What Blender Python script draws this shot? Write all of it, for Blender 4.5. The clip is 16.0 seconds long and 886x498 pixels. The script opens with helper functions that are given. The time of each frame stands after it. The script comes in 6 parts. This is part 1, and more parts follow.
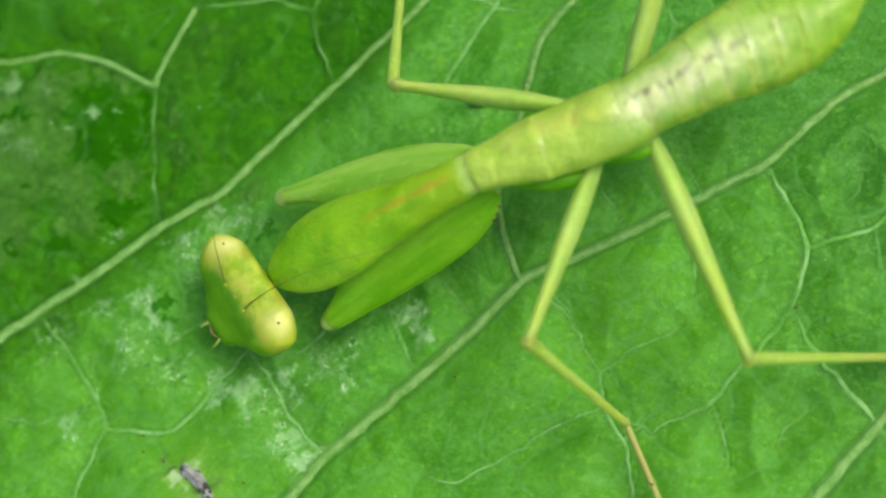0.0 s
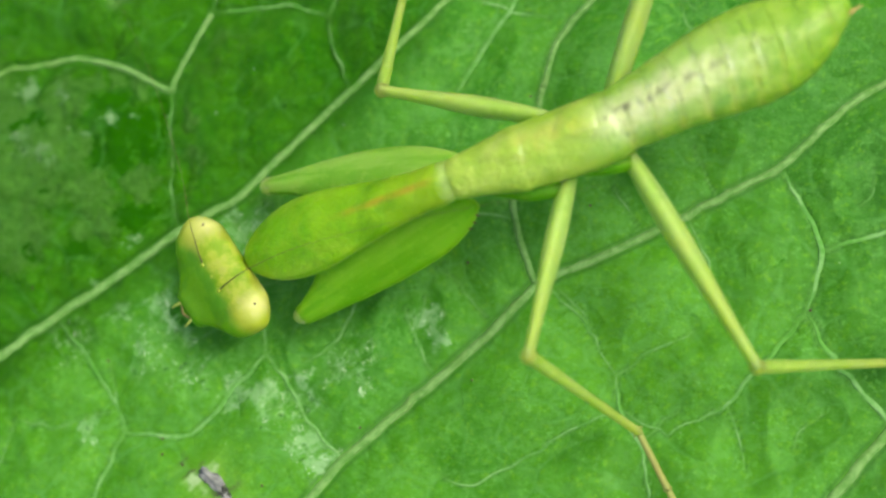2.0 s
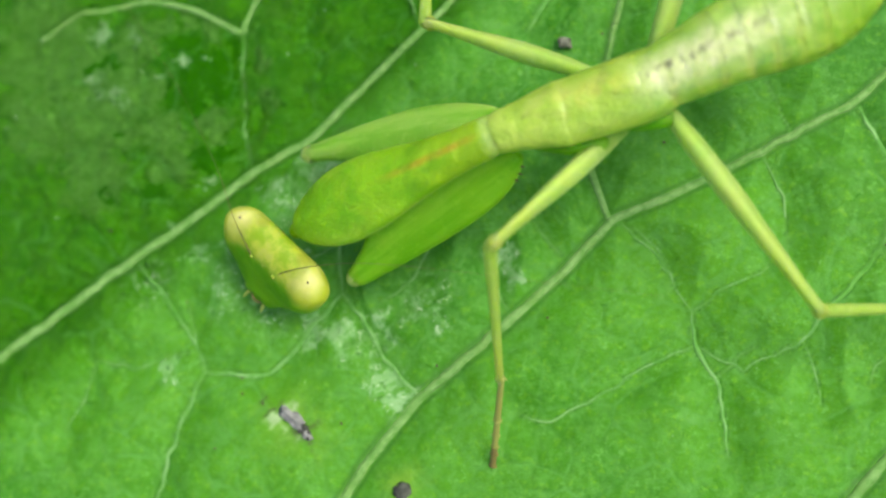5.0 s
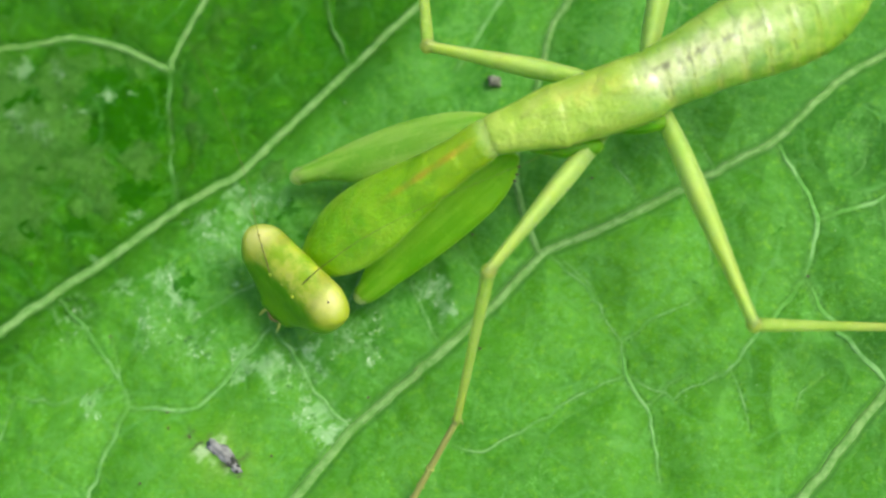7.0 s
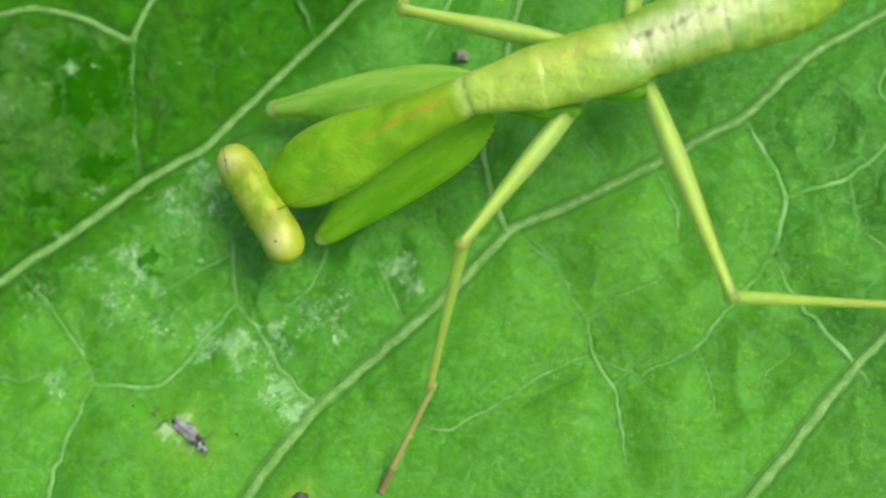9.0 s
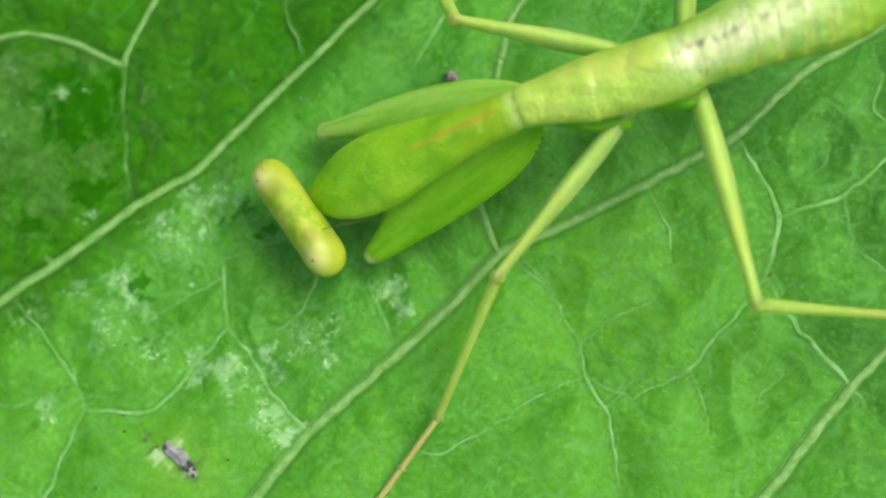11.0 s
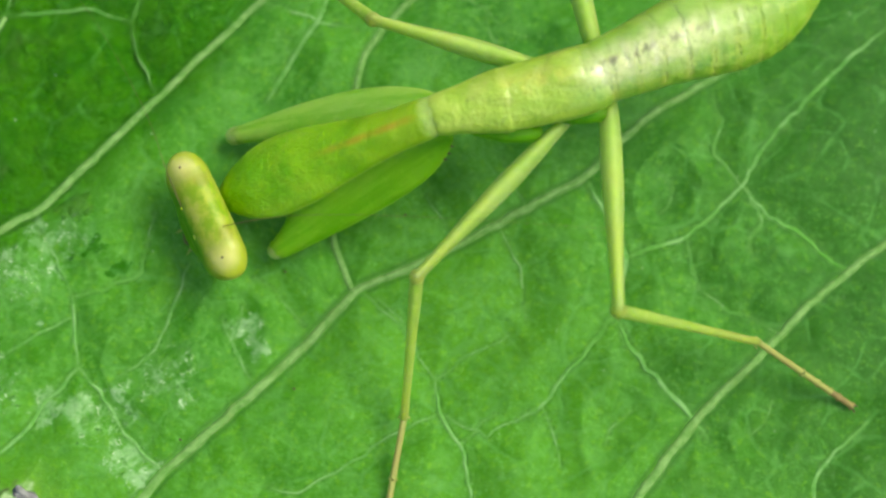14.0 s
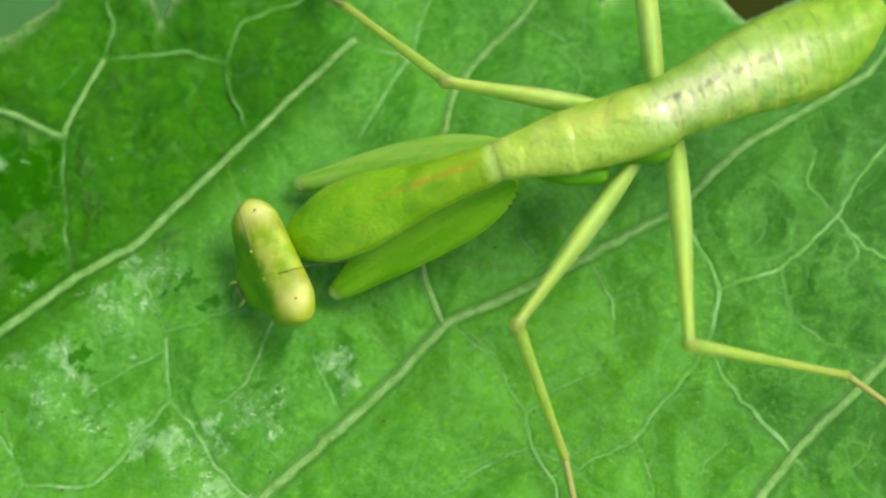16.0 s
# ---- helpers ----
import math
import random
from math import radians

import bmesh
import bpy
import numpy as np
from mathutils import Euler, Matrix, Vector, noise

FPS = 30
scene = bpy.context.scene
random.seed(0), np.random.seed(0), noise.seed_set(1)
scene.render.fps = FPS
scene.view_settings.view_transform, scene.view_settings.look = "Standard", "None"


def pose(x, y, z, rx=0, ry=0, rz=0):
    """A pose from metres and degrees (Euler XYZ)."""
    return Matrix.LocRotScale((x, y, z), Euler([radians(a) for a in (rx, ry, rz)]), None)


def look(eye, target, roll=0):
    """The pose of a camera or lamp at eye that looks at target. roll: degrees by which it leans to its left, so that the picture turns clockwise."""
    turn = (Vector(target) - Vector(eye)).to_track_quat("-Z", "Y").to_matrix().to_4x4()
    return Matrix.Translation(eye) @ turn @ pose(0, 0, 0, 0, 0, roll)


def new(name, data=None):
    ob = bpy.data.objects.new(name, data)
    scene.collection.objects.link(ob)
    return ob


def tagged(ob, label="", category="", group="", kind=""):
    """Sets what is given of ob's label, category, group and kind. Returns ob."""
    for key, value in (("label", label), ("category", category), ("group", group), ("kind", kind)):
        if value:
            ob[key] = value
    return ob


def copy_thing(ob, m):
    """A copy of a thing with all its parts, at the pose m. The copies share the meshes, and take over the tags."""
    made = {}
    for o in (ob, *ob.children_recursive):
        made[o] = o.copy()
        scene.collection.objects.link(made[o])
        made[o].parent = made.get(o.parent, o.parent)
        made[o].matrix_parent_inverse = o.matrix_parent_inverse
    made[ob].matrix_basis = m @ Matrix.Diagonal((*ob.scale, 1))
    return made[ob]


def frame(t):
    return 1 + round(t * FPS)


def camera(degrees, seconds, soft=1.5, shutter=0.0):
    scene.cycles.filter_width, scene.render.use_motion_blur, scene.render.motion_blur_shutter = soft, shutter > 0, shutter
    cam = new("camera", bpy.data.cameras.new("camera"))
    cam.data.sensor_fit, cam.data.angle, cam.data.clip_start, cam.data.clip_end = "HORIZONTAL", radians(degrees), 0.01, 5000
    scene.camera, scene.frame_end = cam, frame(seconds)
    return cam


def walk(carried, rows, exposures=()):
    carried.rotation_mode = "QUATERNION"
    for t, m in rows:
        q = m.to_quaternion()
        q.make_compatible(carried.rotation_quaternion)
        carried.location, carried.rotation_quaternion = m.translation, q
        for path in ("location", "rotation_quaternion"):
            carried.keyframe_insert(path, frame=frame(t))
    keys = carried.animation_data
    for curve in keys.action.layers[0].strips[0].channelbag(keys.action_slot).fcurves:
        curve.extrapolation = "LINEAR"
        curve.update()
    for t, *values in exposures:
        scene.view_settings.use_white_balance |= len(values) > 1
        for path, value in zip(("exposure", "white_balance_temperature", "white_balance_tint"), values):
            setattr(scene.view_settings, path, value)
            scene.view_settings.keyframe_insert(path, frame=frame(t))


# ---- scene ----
MM = 0.001


def mm(x, y, z, rx=0, ry=0, rz=0):
    """A pose from millimetres and degrees."""
    return pose(x * MM, y * MM, z * MM, rx, ry, rz)


# ---- camera: held by hand about five centimetres over the leaf ----
cam = camera(30.0, 16.0, soft=2.5)
cam.data.dof.use_dof = True
cam.data.dof.focus_distance, cam.data.dof.aperture_fstop = 0.0512, 48.0
EXPOSURES = ((0.0, 0.55, 7000, -8), (2.0, 0.58, 7000, -8), (3.0, 0.57, 6950, -7), (6.2, 0.72, 6750, -4), (7.0, 0.70, 6700, -6), (8.0, 0.69, 6750, -6), (10.4, 0.58, 6850, -7), (11.0, 0.70, 6750, -5),
             (12.5, 0.53, 7150, -10), (13.5, 0.60, 7000, -9), (14.5, 0.50, 7150, -9), (15.3, 0.48, 7200, -9), (16.0, 0.66, 7000, -8))
walk(cam, [
    (0, mm(8.706, -10.532, 50.744, 13.348, 11.116, 2.368)),
    (0.5, mm(6.689, -9.752, 51.562, 11.86, 8.275, 1.575)),
    (1, mm(7.053, -11.019, 51.399, 13.669, 8.633, 1.829)),
    (1.5, mm(9.418, -10.694, 50.412, 13.885, 12.828, 2.541)),
    (2, mm(8.454, -10.281, 51.198, 13.086, 11.366, 2.232)),
    (2.5, mm(7.461, -10.319, 51.631, 13.173, 10.047, 1.947)),
    (3, mm(8.376, -10.626, 51.125, 12.766, 11.77, 2.252)),
    (3.5, mm(9.528, -9.98, 50.356, 11.086, 14.905, 2.297)),
    (5.8, mm(7.021, -9.7, 52.372, 9.565, 12.513, 1.665)),
    (6, mm(7.396, -9.659, 52.125, 9.28, 12.716, 1.732)),
    (6.5, mm(6.697, -10.605, 52.159, 10.594, 11.47, 1.662)),
    (7, mm(4.036, -12.996, 52.241, 14.491, 6.86, 0.843)),
    (7.5, mm(6.364, -10.16, 52.415, 11.232, 9.067, 0.887)),
    (8, mm(4.117, -10.927, 52.574, 11.612, 5.978, 0.329)),
    (10.3, mm(4.53, -12.247, 51.475, 14.775, 5.992, 1.384)),
    (10.5, mm(4.242, -12.774, 51.455, 15.837, 5.835, 0.886)),
    (11, mm(5.515, -11.107, 51.774, 12.561, 7.124, 0.469)),
    (11.5, mm(0.878, -8.676, 52.729, 9.553, 0.829, -0.805)),
    (12, mm(2.069, -11.928, 52.031, 13.906, 1.015, -0.577)),
    (12.5, mm(1.29, -10.381, 52.474, 12.477, -1.738, -1.308)),
    (13, mm(3.315, -8.106, 53.045, 9.666, 0.649, -0.748)),
    (13.5, mm(2.43, -9.672, 52.822, 11.482, -0.163, -0.911)),
    (14, mm(2.469, -9.277, 52.924, 11.708, -1.066, -1.152)),
    (14.5, mm(4.09, -12.051, 51.894, 16.337, 1.141, -0.778)),
    (15, mm(3.494, -11.77, 52.091, 16.948, 2.39, -0.311)),
    (15.5, mm(4.546, -11.938, 52.034, 16.508, 4.439, 0.109)),
    (16, mm(2.989, -12.159, 52.045, 16.029, 2.636, -0.578)),
], exposures=EXPOSURES)

# ---- light: bright hazy daylight ----
SUN_HEIGHT, SUN_TURN = 60.0, 16.0
world = bpy.data.worlds.new("sky")
scene.world = world
world.use_nodes = True
sky = world.node_tree.nodes.new("ShaderNodeTexSky")
sky.sky_type, sky.sun_disc = "NISHITA", False
sky.sun_elevation, sky.sun_rotation = radians(SUN_HEIGHT), radians(90 - SUN_TURN)
sky.air_density, sky.dust_density, sky.ozone_density = 1.0, 4.0, 0.6
back = world.node_tree.nodes["Background"]
back.inputs["Strength"].default_value = 0.142
world.node_tree.links.new(sky.outputs["Color"], back.inputs["Color"])
sun = new("sun", bpy.data.lights.new("sun", "SUN"))
sun.data.energy, sun.data.angle, sun.data.color = 1.75, radians(26), (1.0, 0.95, 0.86)
towards = Vector((math.cos(radians(SUN_TURN)) * math.cos(radians(SUN_HEIGHT)),
                  math.sin(radians(SUN_TURN)) * math.cos(radians(SUN_HEIGHT)), math.sin(radians(SUN_HEIGHT))))
sun.matrix_world = look(towards * 3, (0, 0, 0))


# ---- materials ----
class Graph:
    """A small writer of node materials; lengths in them are millimetres of the object."""

    def __init__(self, name):
        self.mat = bpy.data.materials.new(name)
        self.mat.use_nodes = True
        self.tree = self.mat.node_tree
        self.bsdf = self.tree.nodes["Principled BSDF"]
        c = self.tree.nodes.new("ShaderNodeTexCoord")
        v = self.tree.nodes.new("ShaderNodeVectorMath")
        v.operation = "SCALE"
        v.inputs["Scale"].default_value = 1000.0
        self.tree.links.new(c.outputs["Object"], v.inputs[0])
        self.at = v.outputs[0]

    def put(self, socket, value):
        if isinstance(value, bpy.types.NodeSocket):
            self.tree.links.new(value, socket)
        elif isinstance(value, tuple) and len(value) == 3 and socket.type == "RGBA":
            socket.default_value = (*value, 1)
        else:
            socket.default_value = value

    def set(self, **values):
        for key, value in values.items():
            self.put(self.bsdf.inputs[key.replace("_", " ").title().replace("Ior", "IOR")], value)
        return self

    def noise(self, scale, detail=3.0, rough=0.55, stretch=None, warp=0.0):
        n = self.tree.nodes.new("ShaderNodeTexNoise")
        n.inputs["Scale"].default_value, n.inputs["Detail"].default_value = scale, detail
        n.inputs["Roughness"].default_value, n.inputs["Distortion"].default_value = rough, warp
        self.tree.links.new(self.stretched(stretch), n.inputs["Vector"])
        return n.outputs["Fac"]

    def stretched(self, stretch):
        if not stretch:
            return self.at
        m = self.tree.nodes.new("ShaderNodeMapping")
        m.inputs["Scale"].default_value = stretch
        self.tree.links.new(self.at, m.inputs["Vector"])
        return m.outputs["Vector"]

    def cells(self, scale, feature="DISTANCE_TO_EDGE", warp=0.0):
        n = self.tree.nodes.new("ShaderNodeTexVoronoi")
        n.feature = feature
        n.inputs["Scale"].default_value = scale
        v = self.at
        if warp:
            w = self.tree.nodes.new("ShaderNodeTexNoise")
            w.inputs["Scale"].default_value = scale * 1.3
            self.tree.links.new(self.at, w.inputs["Vector"])
            a = self.tree.nodes.new("ShaderNodeVectorMath")
            a.operation = "MULTIPLY_ADD"
            a.inputs[1].default_value = (warp, warp, warp)
            self.tree.links.new(w.outputs["Color"], a.inputs[0])
            self.tree.links.new(self.at, a.inputs[2])
            v = a.outputs[0]
        self.tree.links.new(v, n.inputs["Vector"])
        return n.outputs["Distance"]

    def axis(self, i):
        s = self.tree.nodes.new("ShaderNodeSeparateXYZ")
        self.tree.links.new(self.at, s.inputs[0])
        return s.outputs[i]

    def attribute(self, name):
        a = self.tree.nodes.new("ShaderNodeAttribute")
        a.attribute_name = name
        return a.outputs["Fac"]

    def math(self, operation, a, b=0.0, clamp=False):
        n = self.tree.nodes.new("ShaderNodeMath")
        n.operation, n.use_clamp = operation, clamp
        self.put(n.inputs[0], a)
        self.put(n.inputs[1], b)
        return n.outputs[0]

    def ramp(self, fac, a, b, lo=0.0, hi=1.0):
        n = self.tree.nodes.new("ShaderNodeMapRange")
        n.interpolation_type = "SMOOTHSTEP"
        self.put(n.inputs["Value"], fac)
        for key, value in (("From Min", a), ("From Max", b), ("To Min", lo), ("To Max", hi)):
            n.inputs[key].default_value = value
        return n.outputs["Result"]

    def mix(self, fac, a, b):
        n = self.tree.nodes.new("ShaderNodeMix")
        n.data_type = "RGBA"
        self.put(n.inputs["Factor"], fac)
        self.put([s for s in n.inputs if s.name == "A" and s.type == "RGBA"][0], a)
        self.put([s for s in n.inputs if s.name == "B" and s.type == "RGBA"][0], b)
        return [s for s in n.outputs if s.type == "RGBA"][0]

    def bump(self, height, millimetres, strength=1.0, under=None):
        n = self.tree.nodes.new("ShaderNodeBump")
        n.inputs["Strength"].default_value, n.inputs["Distance"].default_value = strength, millimetres * MM
        self.put(n.inputs["Height"], height)
        if under is not None:
            self.put(n.inputs["Normal"], under)
        return n.outputs["Normal"]


def leaf_tissue():
    """Leaf blade: deep green tissue under a dappled waxy bloom, a net of pale veinlets, rubbed wet patches and pale
    ones, with sheen, glints and some shade painted in.
    """
    g = Graph("leaf_tissue")
    deep, pale, rib = g.attribute("deep"), g.attribute("pale"), g.attribute("rib")
    broad, fine = g.noise(0.17, 3), g.noise(0.8, 5, 0.62)
    base = g.mix(g.ramp(broad, 0.36, 0.64), (0.032, 0.185, 0.002), (0.066, 0.262, 0.003))
    base = g.mix(g.math("MULTIPLY", g.attribute("young"), 0.9), base, (0.098, 0.315, 0.004))
    base = g.mix(g.ramp(g.noise(0.42, 4, 0.6), 0.50, 0.66, 0.0, 0.5), base, (0.085, 0.285, 0.003))
    base = g.mix(g.math("MULTIPLY", g.attribute("dull"), g.ramp(g.noise(0.5, 4, 0.6), 0.36, 0.60, 0.92, 1.0)), base, (0.023, 0.120, 0.003))
    base = g.mix(g.ramp(g.noise(1.2, 5, 0.7), 0.47, 0.34, 0.0, 0.20), base, (0.018, 0.125, 0.001))
    wet = g.mix(g.ramp(g.noise(1.1, 6, 0.72, warp=0.5), 0.44, 0.56), (0.020, 0.150, 0.0005), (0.052, 0.225, 0.001))
    base = g.mix(g.math("MULTIPLY", deep, g.ramp(g.noise(0.55, 5, 0.65), 0.40, 0.54, 0.55, 0.95)), base, wet)
    torn_edge = g.math("SUBTRACT", g.noise(1.5, 6, 0.7, warp=0.4), 0.5)
    # rubbed dark blots, and the head's shadow painted as a few more
    blot_and_shade = g.ramp(g.math("ADD", g.attribute("blot_and_shade"), g.math("MULTIPLY", torn_edge, 2.2)), 0.42, 0.45)
    # waxy bloom, thinner on the folded part
    dapple = g.math("ADD", g.math("MULTIPLY", g.noise(2.1, 5, 0.66, warp=0.5), 0.62), g.math("MULTIPLY", g.noise(5.2, 4, 0.7), 0.38))
    cloudy = g.ramp(g.noise(0.33, 4, 0.6), 0.34, 0.62, 0.66, 1.0)
    bloom = g.math("MULTIPLY", g.ramp(dapple, 0.45, 0.57, 0.08, 0.80), cloudy)
    bloom = g.math("MULTIPLY", bloom, g.ramp(deep, 0.1, 0.7, 1.0, 0.50))
    base = g.mix(bloom, base, g.mix(g.math("MULTIPLY", g.attribute("dull"), 0.85), g.mix(deep, (0.098, 0.312, 0.036), (0.080, 0.290, 0.005)), (0.031, 0.152, 0.007)))
    dot = g.math("MULTIPLY", g.ramp(g.noise(6.0, 3, 0.6), 0.56, 0.66), g.ramp(g.noise(0.6, 3), 0.42, 0.58, 0.15, 0.8))
    base = g.mix(g.math("MULTIPLY", dot, g.ramp(g.math("MAXIMUM", deep, g.attribute("dull")), 0.1, 0.7, 0.8, 0.4)), base, (0.150, 0.400, 0.070))
    gold = g.math("MULTIPLY", g.ramp(g.noise(4.4, 4, 0.65, warp=0.3), 0.54, 0.66, 0.0, 0.55), g.ramp(g.attribute("dull"), 0.2, 1.0, 1.0, 0.5))
    base = g.mix(g.math("MULTIPLY", gold, g.ramp(deep, 0.1, 0.6, 1.0, 0.3)), base, (0.150, 0.380, 0.010))
    pit = g.ramp(g.noise(3.6, 4, 0.7), 0.45, 0.34, 0.0, 0.26)
    base = g.mix(pit, base, (0.016, 0.115, 0.001))
    cell = g.ramp(g.math("ADD", g.attribute("cell"), g.math("MULTIPLY", torn_edge, 0.9)), 0.34, 0.62)
    cell = g.math("MULTIPLY", cell, g.math("SUBTRACT", 1.0, blot_and_shade))
    base = g.mix(g.math("MULTIPLY", cell, g.ramp(g.noise(3.2, 7, 0.80, warp=0.8), 0.40, 0.57, 0.40, 1.0)), base, (0.128, 0.335, 0.046))
    base = g.mix(g.math("MULTIPLY", blot_and_shade, g.ramp(g.noise(3.0, 5, 0.7), 0.35, 0.65, 1.0, 0.75)), base, (0.022, 0.142, 0.0003))
    # the finest veins, coming and going
    net = g.math("ADD", g.attribute("net"), g.math("MULTIPLY", g.math("SUBTRACT", g.noise(3.5, 4, 0.7), 0.5), 0.16))
    line = g.math("MULTIPLY", g.ramp(net, 0.01, 0.10, 1.0, 0.0), g.ramp(g.noise(0.7, 4, 0.6), 0.42, 0.62, 0.06, 0.52))
    line = g.math("MULTIPLY", line, g.ramp(deep, 0.1, 0.7, 1.0, 0.80))
    # crease shade along the finest veins, painted as a darker green
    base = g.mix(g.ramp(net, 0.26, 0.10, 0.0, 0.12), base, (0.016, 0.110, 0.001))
    base = g.mix(line, base, (0.110, 0.330, 0.060))
    # shade beside the veins, painted into the colour
    base = g.mix(g.math("MULTIPLY", g.attribute("groove_shade"), 0.72), base, (0.014, 0.100, 0.001))
    # pale patches, with sky sheen put into their colour
    cloud = g.math("ADD", pale, g.math("MULTIPLY", g.math("SUBTRACT", g.noise(3.4, 8, 0.80, warp=0.8), 0.5), 3.4))
    patch = g.math("MULTIPLY", g.ramp(cloud, 0.20, 1.10, 0.0, 0.66), g.ramp(pale, 0.02, 0.40))
    base = g.mix(patch, base, (0.190, 0.400, 0.130))
    torn = g.math("ADD", g.noise(3.2, 6, 0.78, warp=0.15), g.math("MULTIPLY", pale, 0.16))
    flecks = g.math("MULTIPLY", g.ramp(pale, 0.10, 0.4), g.ramp(torn, 0.60, 0.68))
    base = g.mix(g.math("MULTIPLY", flecks, g.ramp(g.noise(1.2, 3), 0.35, 0.65, 0.15, 0.70)), base, (0.300, 0.490, 0.235))
    # white glints painted on the pale patches
    glint = g.math("MULTIPLY", g.ramp(pale, 0.15, 0.45), g.ramp(g.noise(4.2, 4, 0.75), 0.60, 0.63))
    base = g.mix(g.math("MULTIPLY", glint, 0.65), base, (0.540, 0.690, 0.450))
    # tiny sparkling dots, also painted highlights
    glint_dot = g.math("MULTIPLY", g.ramp(g.cells(1.5, "F1"), 0.045, 0.075, 1.0, 0.0), g.ramp(g.noise(0.8, 3), 0.52, 0.60))
    base = g.mix(g.math("MULTIPLY", glint_dot, g.ramp(g.math("MAXIMUM", deep, pale), 0.1, 0.5, 0.25, 0.8)), base, (0.560, 0.700, 0.480))
    nick = g.math("MULTIPLY", g.ramp(pale, 0.10, 0.35), g.ramp(g.noise(3.8, 5, 0.75, warp=0.6), 0.40, 0.36))
    base = g.mix(g.math("MULTIPLY", nick, 0.85), base, (0.014, 0.090, 0.003))
    base = g.mix(g.math("MULTIPLY", rib, 0.40), base, (0.120, 0.300, 0.050))
    base = g.mix(g.math("MULTIPLY", g.attribute("rim"), g.ramp(g.noise(2.5, 4, 0.7), 0.35, 0.6)), base, (0.360, 0.540, 0.220))
    base = g.mix(g.math("MULTIPLY", g.attribute("halo"), g.ramp(fine, 0.35, 0.6, 0.4, 1.0)), base, (0.200, 0.390, 0.030))
    base = g.mix(g.ramp(g.attribute("bleached"), 0.05, 1.2, 0.0, 0.85), base, (0.400, 0.540, 0.280))
    base = g.mix(g.math("MULTIPLY", g.attribute("scar"), g.ramp(g.noise(5, 3, 0.7), 0.40, 0.5)), base, (0.060, 0.070, 0.030))
    relief = g.noise(2.4, 6, 0.72, warp=0.4)
    h = g.math("ADD", g.math("MULTIPLY", g.noise(5.5, 4, 0.75), 0.30), g.math("MULTIPLY", relief, g.math("ADD", g.ramp(deep, 0.1, 0.7, 0.9, 3.6), g.math("MULTIPLY", cell, 2.5))))
    h = g.math("SUBTRACT", h, g.math("MULTIPLY", line, 0.18))
    gloss = g.noise(0.45, 4, 0.6)
    rough = g.math("SUBTRACT", g.ramp(gloss, 0.35, 0.65, 0.50, 0.32), g.math("ADD", g.math("MULTIPLY", deep, 0.08), g.math("MULTIPLY", g.ramp(pale, 0.1, 0.5), 0.10)))
    g.set(base_color=base, roughness=rough, normal=g.bump(h, 0.13, 0.9), specular_ior_level=g.math("MULTIPLY", g.ramp(deep, 0.05, 0.6, 0.30, 0.20), g.math("SUBTRACT", 1.0, g.math("MULTIPLY", blot_and_shade, 0.6))))
    thin = g.tree.nodes.new("ShaderNodeBsdfTranslucent")
    g.put(thin.inputs["Color"], g.mix(0.5, base, (0.12, 0.36, 0.01)))
    both = g.tree.nodes.new("ShaderNodeMixShader")
    both.inputs[0].default_value = 0.15
    out = g.tree.nodes["Material Output"]
    g.tree.links.new(g.bsdf.outputs[0], both.inputs[1])
    g.tree.links.new(thin.outputs[0], both.inputs[2])
    g.tree.links.new(both.outputs[0], out.inputs["Surface"])
    return g.mat


def vein_tissue():
    g = Graph("vein_tissue")
    n = g.noise(2.4, 5, 0.7)
    base = g.mix(g.ramp(n, 0.34, 0.66), (0.102, 0.238, 0.046), (0.188, 0.332, 0.104))
    base = g.mix(g.ramp(g.noise(0.8, 3), 0.52, 0.72, 0, 0.6), base, (0.158, 0.272, 0.070))
    return g.set(base_color=base, roughness=0.7, specular_ior_level=0.18, normal=g.bump(n, 0.09)).mat


def veinlet_tissue():
    g = Graph("veinlet_tissue")
    n = g.noise(1.3, 5, 0.7)
    base = g.mix(g.ramp(n, 0.36, 0.62), (0.090, 0.262, 0.046), (0.190, 0.365, 0.125))
    base = g.mix(g.ramp(g.noise(0.33, 3), 0.48, 0.64, 0.0, 0.6), base, (0.070, 0.260, 0.014))
    return g.set(base_color=base, roughness=0.8, specular_ior_level=0.12, normal=g.bump(n, 0.05)).mat


